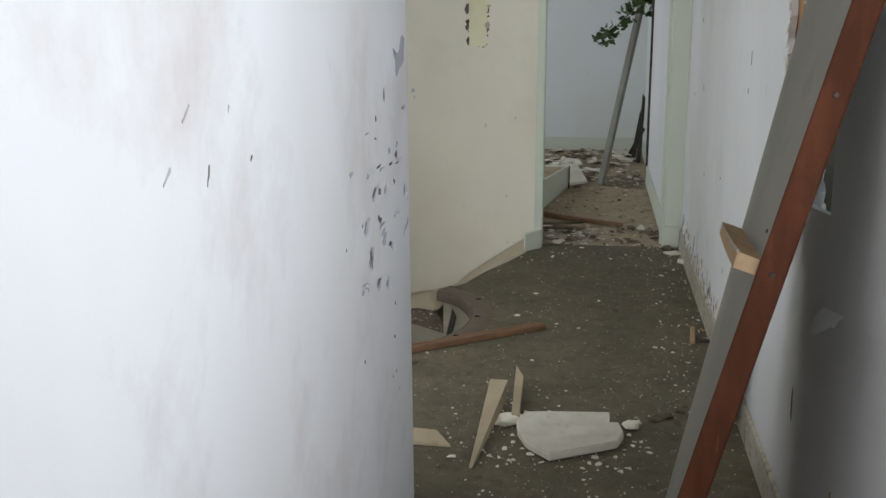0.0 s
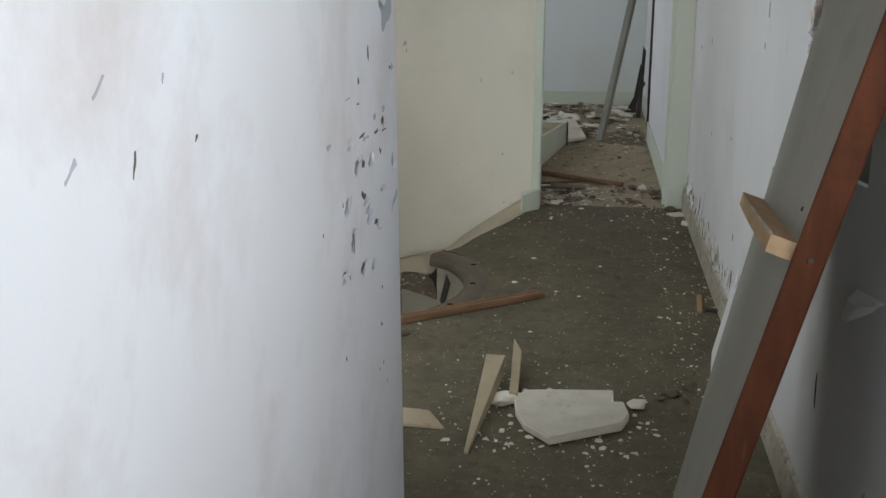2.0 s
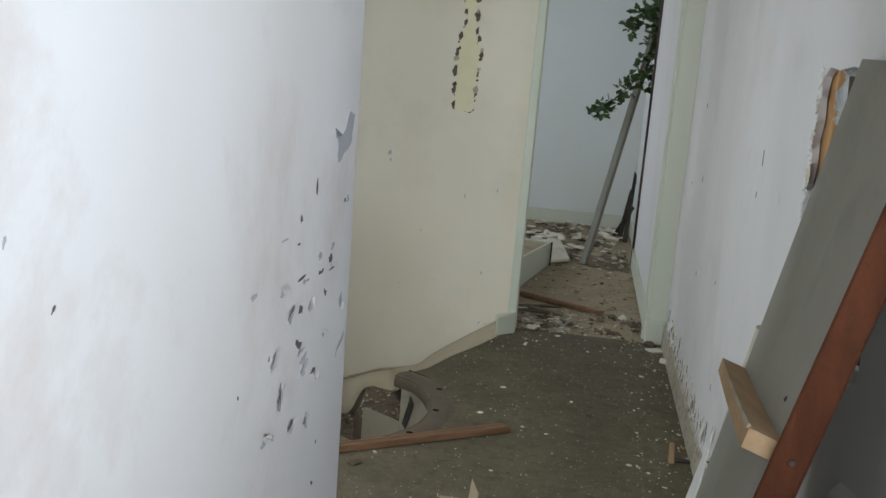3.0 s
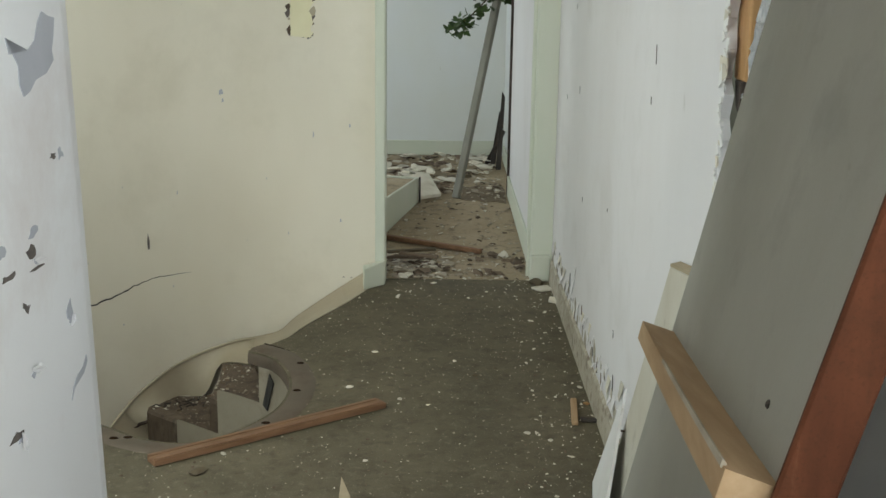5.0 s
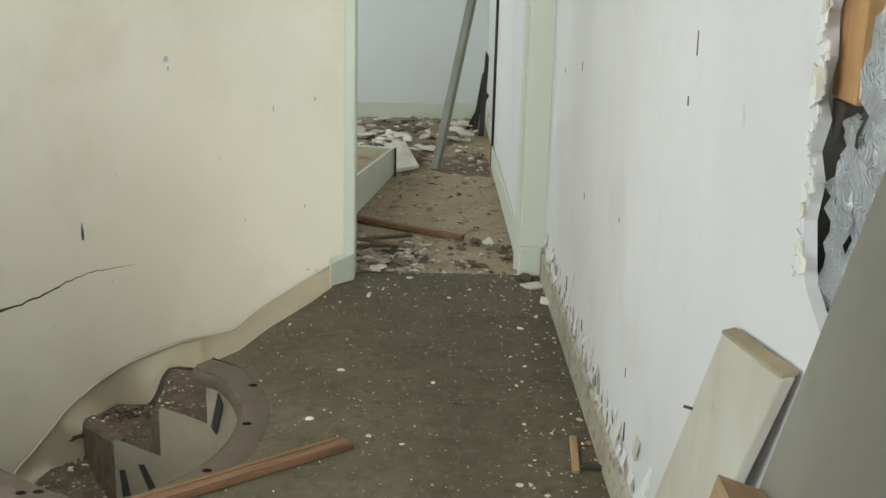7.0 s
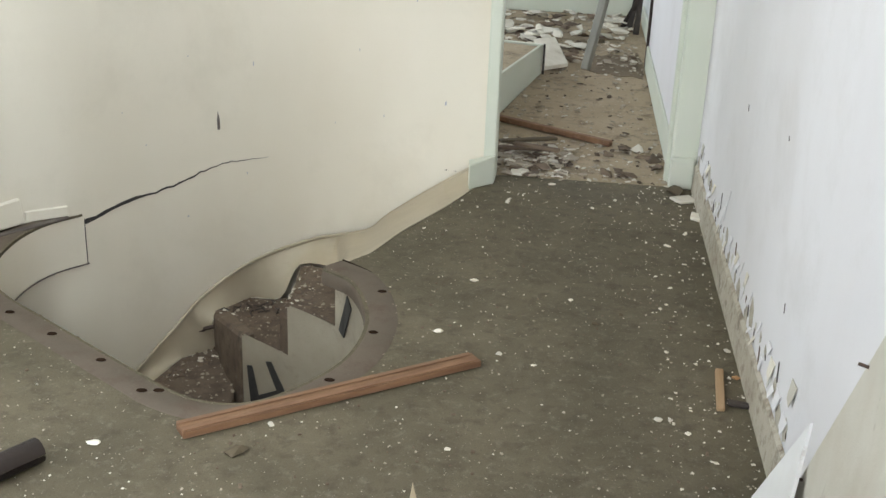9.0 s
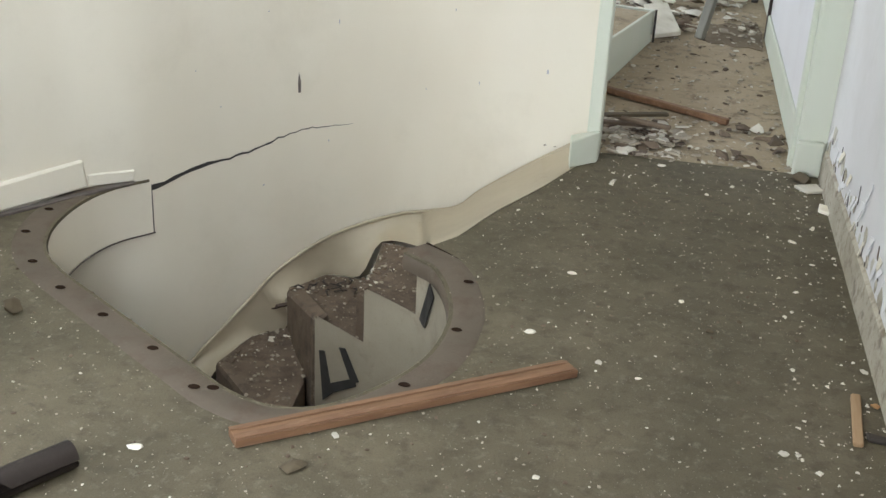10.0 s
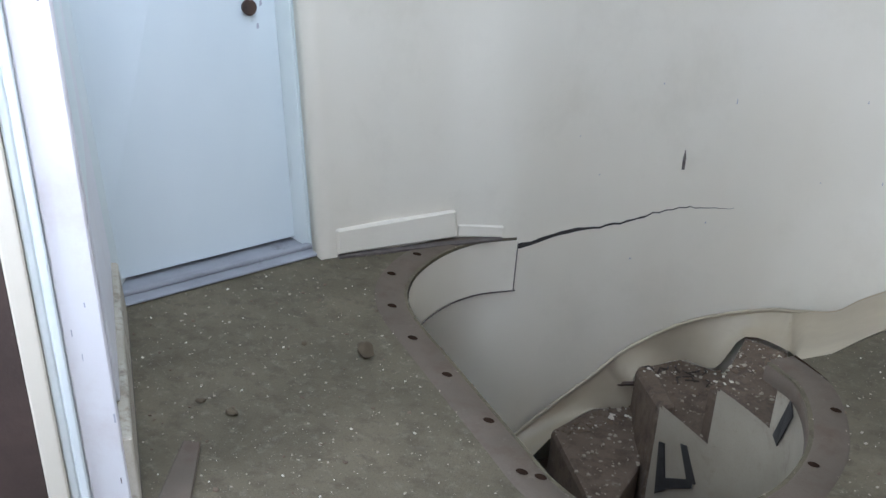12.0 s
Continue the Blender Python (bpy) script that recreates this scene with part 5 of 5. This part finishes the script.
for stem in stems:
    line = smooth_line(stem, 6)
    part("stem", tube(line, 0.005, 5), STEM, ivy)
    for k, p in enumerate(line):
        for r in range(4):
            off = Vector((random.uniform(-0.06, 0.05), random.uniform(-0.08, 0.05), random.uniform(-0.07, 0.05)))
            if base_leaf is None:
                base_leaf = part("leaf", ivy_leaf(0.062), LEAF, ivy)
                leaf = base_leaf
            else:
                leaf = new("leaf", base_leaf.data)
                leaf.parent = ivy
            x = min(p.x + off.x, 0.80)
            leaf.matrix_world = pose(x, p.y + off.y, p.z + off.z, random.uniform(100, 230), random.uniform(-40, 40), random.uniform(0, 360)) @ Matrix.Scale(random.uniform(0.6, 1.2), 4)

structure("wall_return", box((0.045, 2.07, CEILING_Z), (0.805, 7.285, CEILING_Z / 2), 0.003), WALL_RIGHT, False, "grey painted wall lining inside the doorway", "wall")
structure("baseboard", box((0.014, 2.05, 0.14), (0.776, 7.285, 0.07), 0.004), GREEN)
structure("trim", box((0.06, 0.035, CEILING_Z), (0.797, 8.34, CEILING_Z / 2), 0.004), DARKROOM, False, "dark brown edge trim of the lining", "trim")
for k, (x0, y0, x1, y1, h) in enumerate(((0.74, 9.35, 0.785, 9.55, 0.58), (0.70, 9.5, 0.77, 9.6, 0.42), (0.66, 9.6, 0.79, 9.45, 0.30))):
    tagged(link_mesh("broken_board", hexa([(x0, y0, 0), (x0 + 0.04, y0, 0), (x0 + 0.04, y0 + 0.02, 0), (x0, y0 + 0.02, 0)], [(x1, y1, h), (x1 + 0.025, y1, h * 0.93), (x1 + 0.025, y1 + 0.015, h * 0.93), (x1, y1 + 0.015, h)], 0.002), DARK),
           "dark broken board leaning in the corner", "broken board", "dark boards in the corner")

# irregular patch, browner and darker than the floor round it
structure("damp_stain", prism([(0.44, 8.19), (0.49, 8.13), (0.55, 8.15), (0.61, 8.08), (0.68, 8.11), (0.75, 8.05), (0.765, 8.5), (0.74, 8.72), (0.66, 8.64), (0.58, 8.68), (0.52, 8.60), (0.46, 8.66), (0.47, 8.4)], -0.0029, 0.0010), FLOOR_DARK, False, "darker brown patch on the floor behind the pole", "stain")


# rubble
def rubble_bit(seed, s, flat, material):
    rnd = random.Random(seed)
    bm = bmesh.new()
    for k in range(12):
        bm.verts.new((rnd.uniform(-1, 1) * s, rnd.uniform(-0.7, 0.7) * s, rnd.uniform(0, 1) * s * flat))
    got = bmesh.ops.convex_hull(bm, input=list(bm.verts))
    bmesh.ops.delete(bm, geom=[g for g in got["geom_interior"] if isinstance(g, bmesh.types.BMVert)], context="VERTS")
    return bm
kinds = []
for k in range(8):
    pale = k % 3 != 1
    ob = link_mesh("rubble_piece", rubble_bit(k, 0.075, 0.35 if k % 2 else 0.55, PLASTER if pale else RUBBLE), PLASTER if pale else RUBBLE)
    ob.matrix_world = pose(-0.6 + 0.1 * k, 9.2, 0.0)
    kinds.append(tagged(ob, "broken pale plaster rubble on the floor" if pale else "broken brown rubble on the floor", "rubble", "rubble in the back room"))
for k in range(262):
    src = kinds[random.randrange(8)] if k < 140 or k >= 190 else kinds[(1, 4, 7, 1, 4, 7, 0)[k % 7]]
    if k < 140 or k >= 190:
        x, y = random.uniform(-1.0, 0.72), random.uniform(8.35, 9.98)
        if x > 0.45 and y < 9.0:
            x -= 0.5
        heap = 0.07 * max(0, 1 - abs(y - 9.35) / 0.7)
    else:
        x, y, heap = random.uniform(0.02, 0.34) if k < 172 else random.uniform(0.5, 0.78), random.uniform(6.2, 6.6), 0.0
    s = random.uniform(0.3, 1.25) * (0.6 if 140 <= k < 190 else 1)
    copy_thing(src, pose(x, y, random.uniform(0, heap) if heap else 0.0, random.uniform(-12, 12), random.uniform(-12, 12), random.uniform(0, 360)) @ Matrix.Scale(s, 4))
far_poly = [(-1.2, 6.1), (0.78, 6.1), (0.81, 10.0), (-1.2, 10.0)]
crumbs = scatter(1700, -0.3, 0.78, 6.10, 9.0, far_poly, 0.0, 0.003, 0.022, 2.6) + scatter(260, 0.0, 0.78, 6.10, 6.7, far_poly, 0.0, 0.004, 0.026, 2.6) + scatter(260, 0.03, 0.36, 6.12, 6.6, far_poly, 0.006, 0.010, 0.045, 1.8) + scatter(900, -1.1, 0.75, 8.3, 10.0, far_poly, 0.01, 0.008, 0.04, 2)
pale_crumbs = [c for k, c in enumerate(crumbs) if k % 5 < 3]
kept = set(pale_crumbs)
grit("rubble_crumbs", "crumbs of plaster over the back room floor", pale_crumbs[::4], PLASTER)
grit("rubble_crumbs", "dusty tan crumbs over the back room floor", pale_crumbs[1::2] + [c for c in crumbs if c not in kept][1::3], DUST)
grit("rubble_crumbs", "brown crumbs of dirt over the back room floor", [c for c in crumbs if c not in kept][::3], RUBBLE)
for k, (x, y, a, L) in enumerate(((0.10, 6.38, 20, 0.26), (0.16, 6.48, 35, 0.3), (0.2, 6.34, -8, 0.2))):
    tagged(link_mesh("wood_scrap", box((L, 0.03, 0.014), (x, y, 0.045 + 0.012 * k), 0.003, Matrix.Translation((x, y, 0)) @ pose(0, 0, 0, 0, 4, a) @ Matrix.Translation((-x, -y, 0))), STEM if k % 2 else RUBBLE), "dark wood scrap lying in rubble by the doorway", "wood scrap", "wood scraps by the doorway")
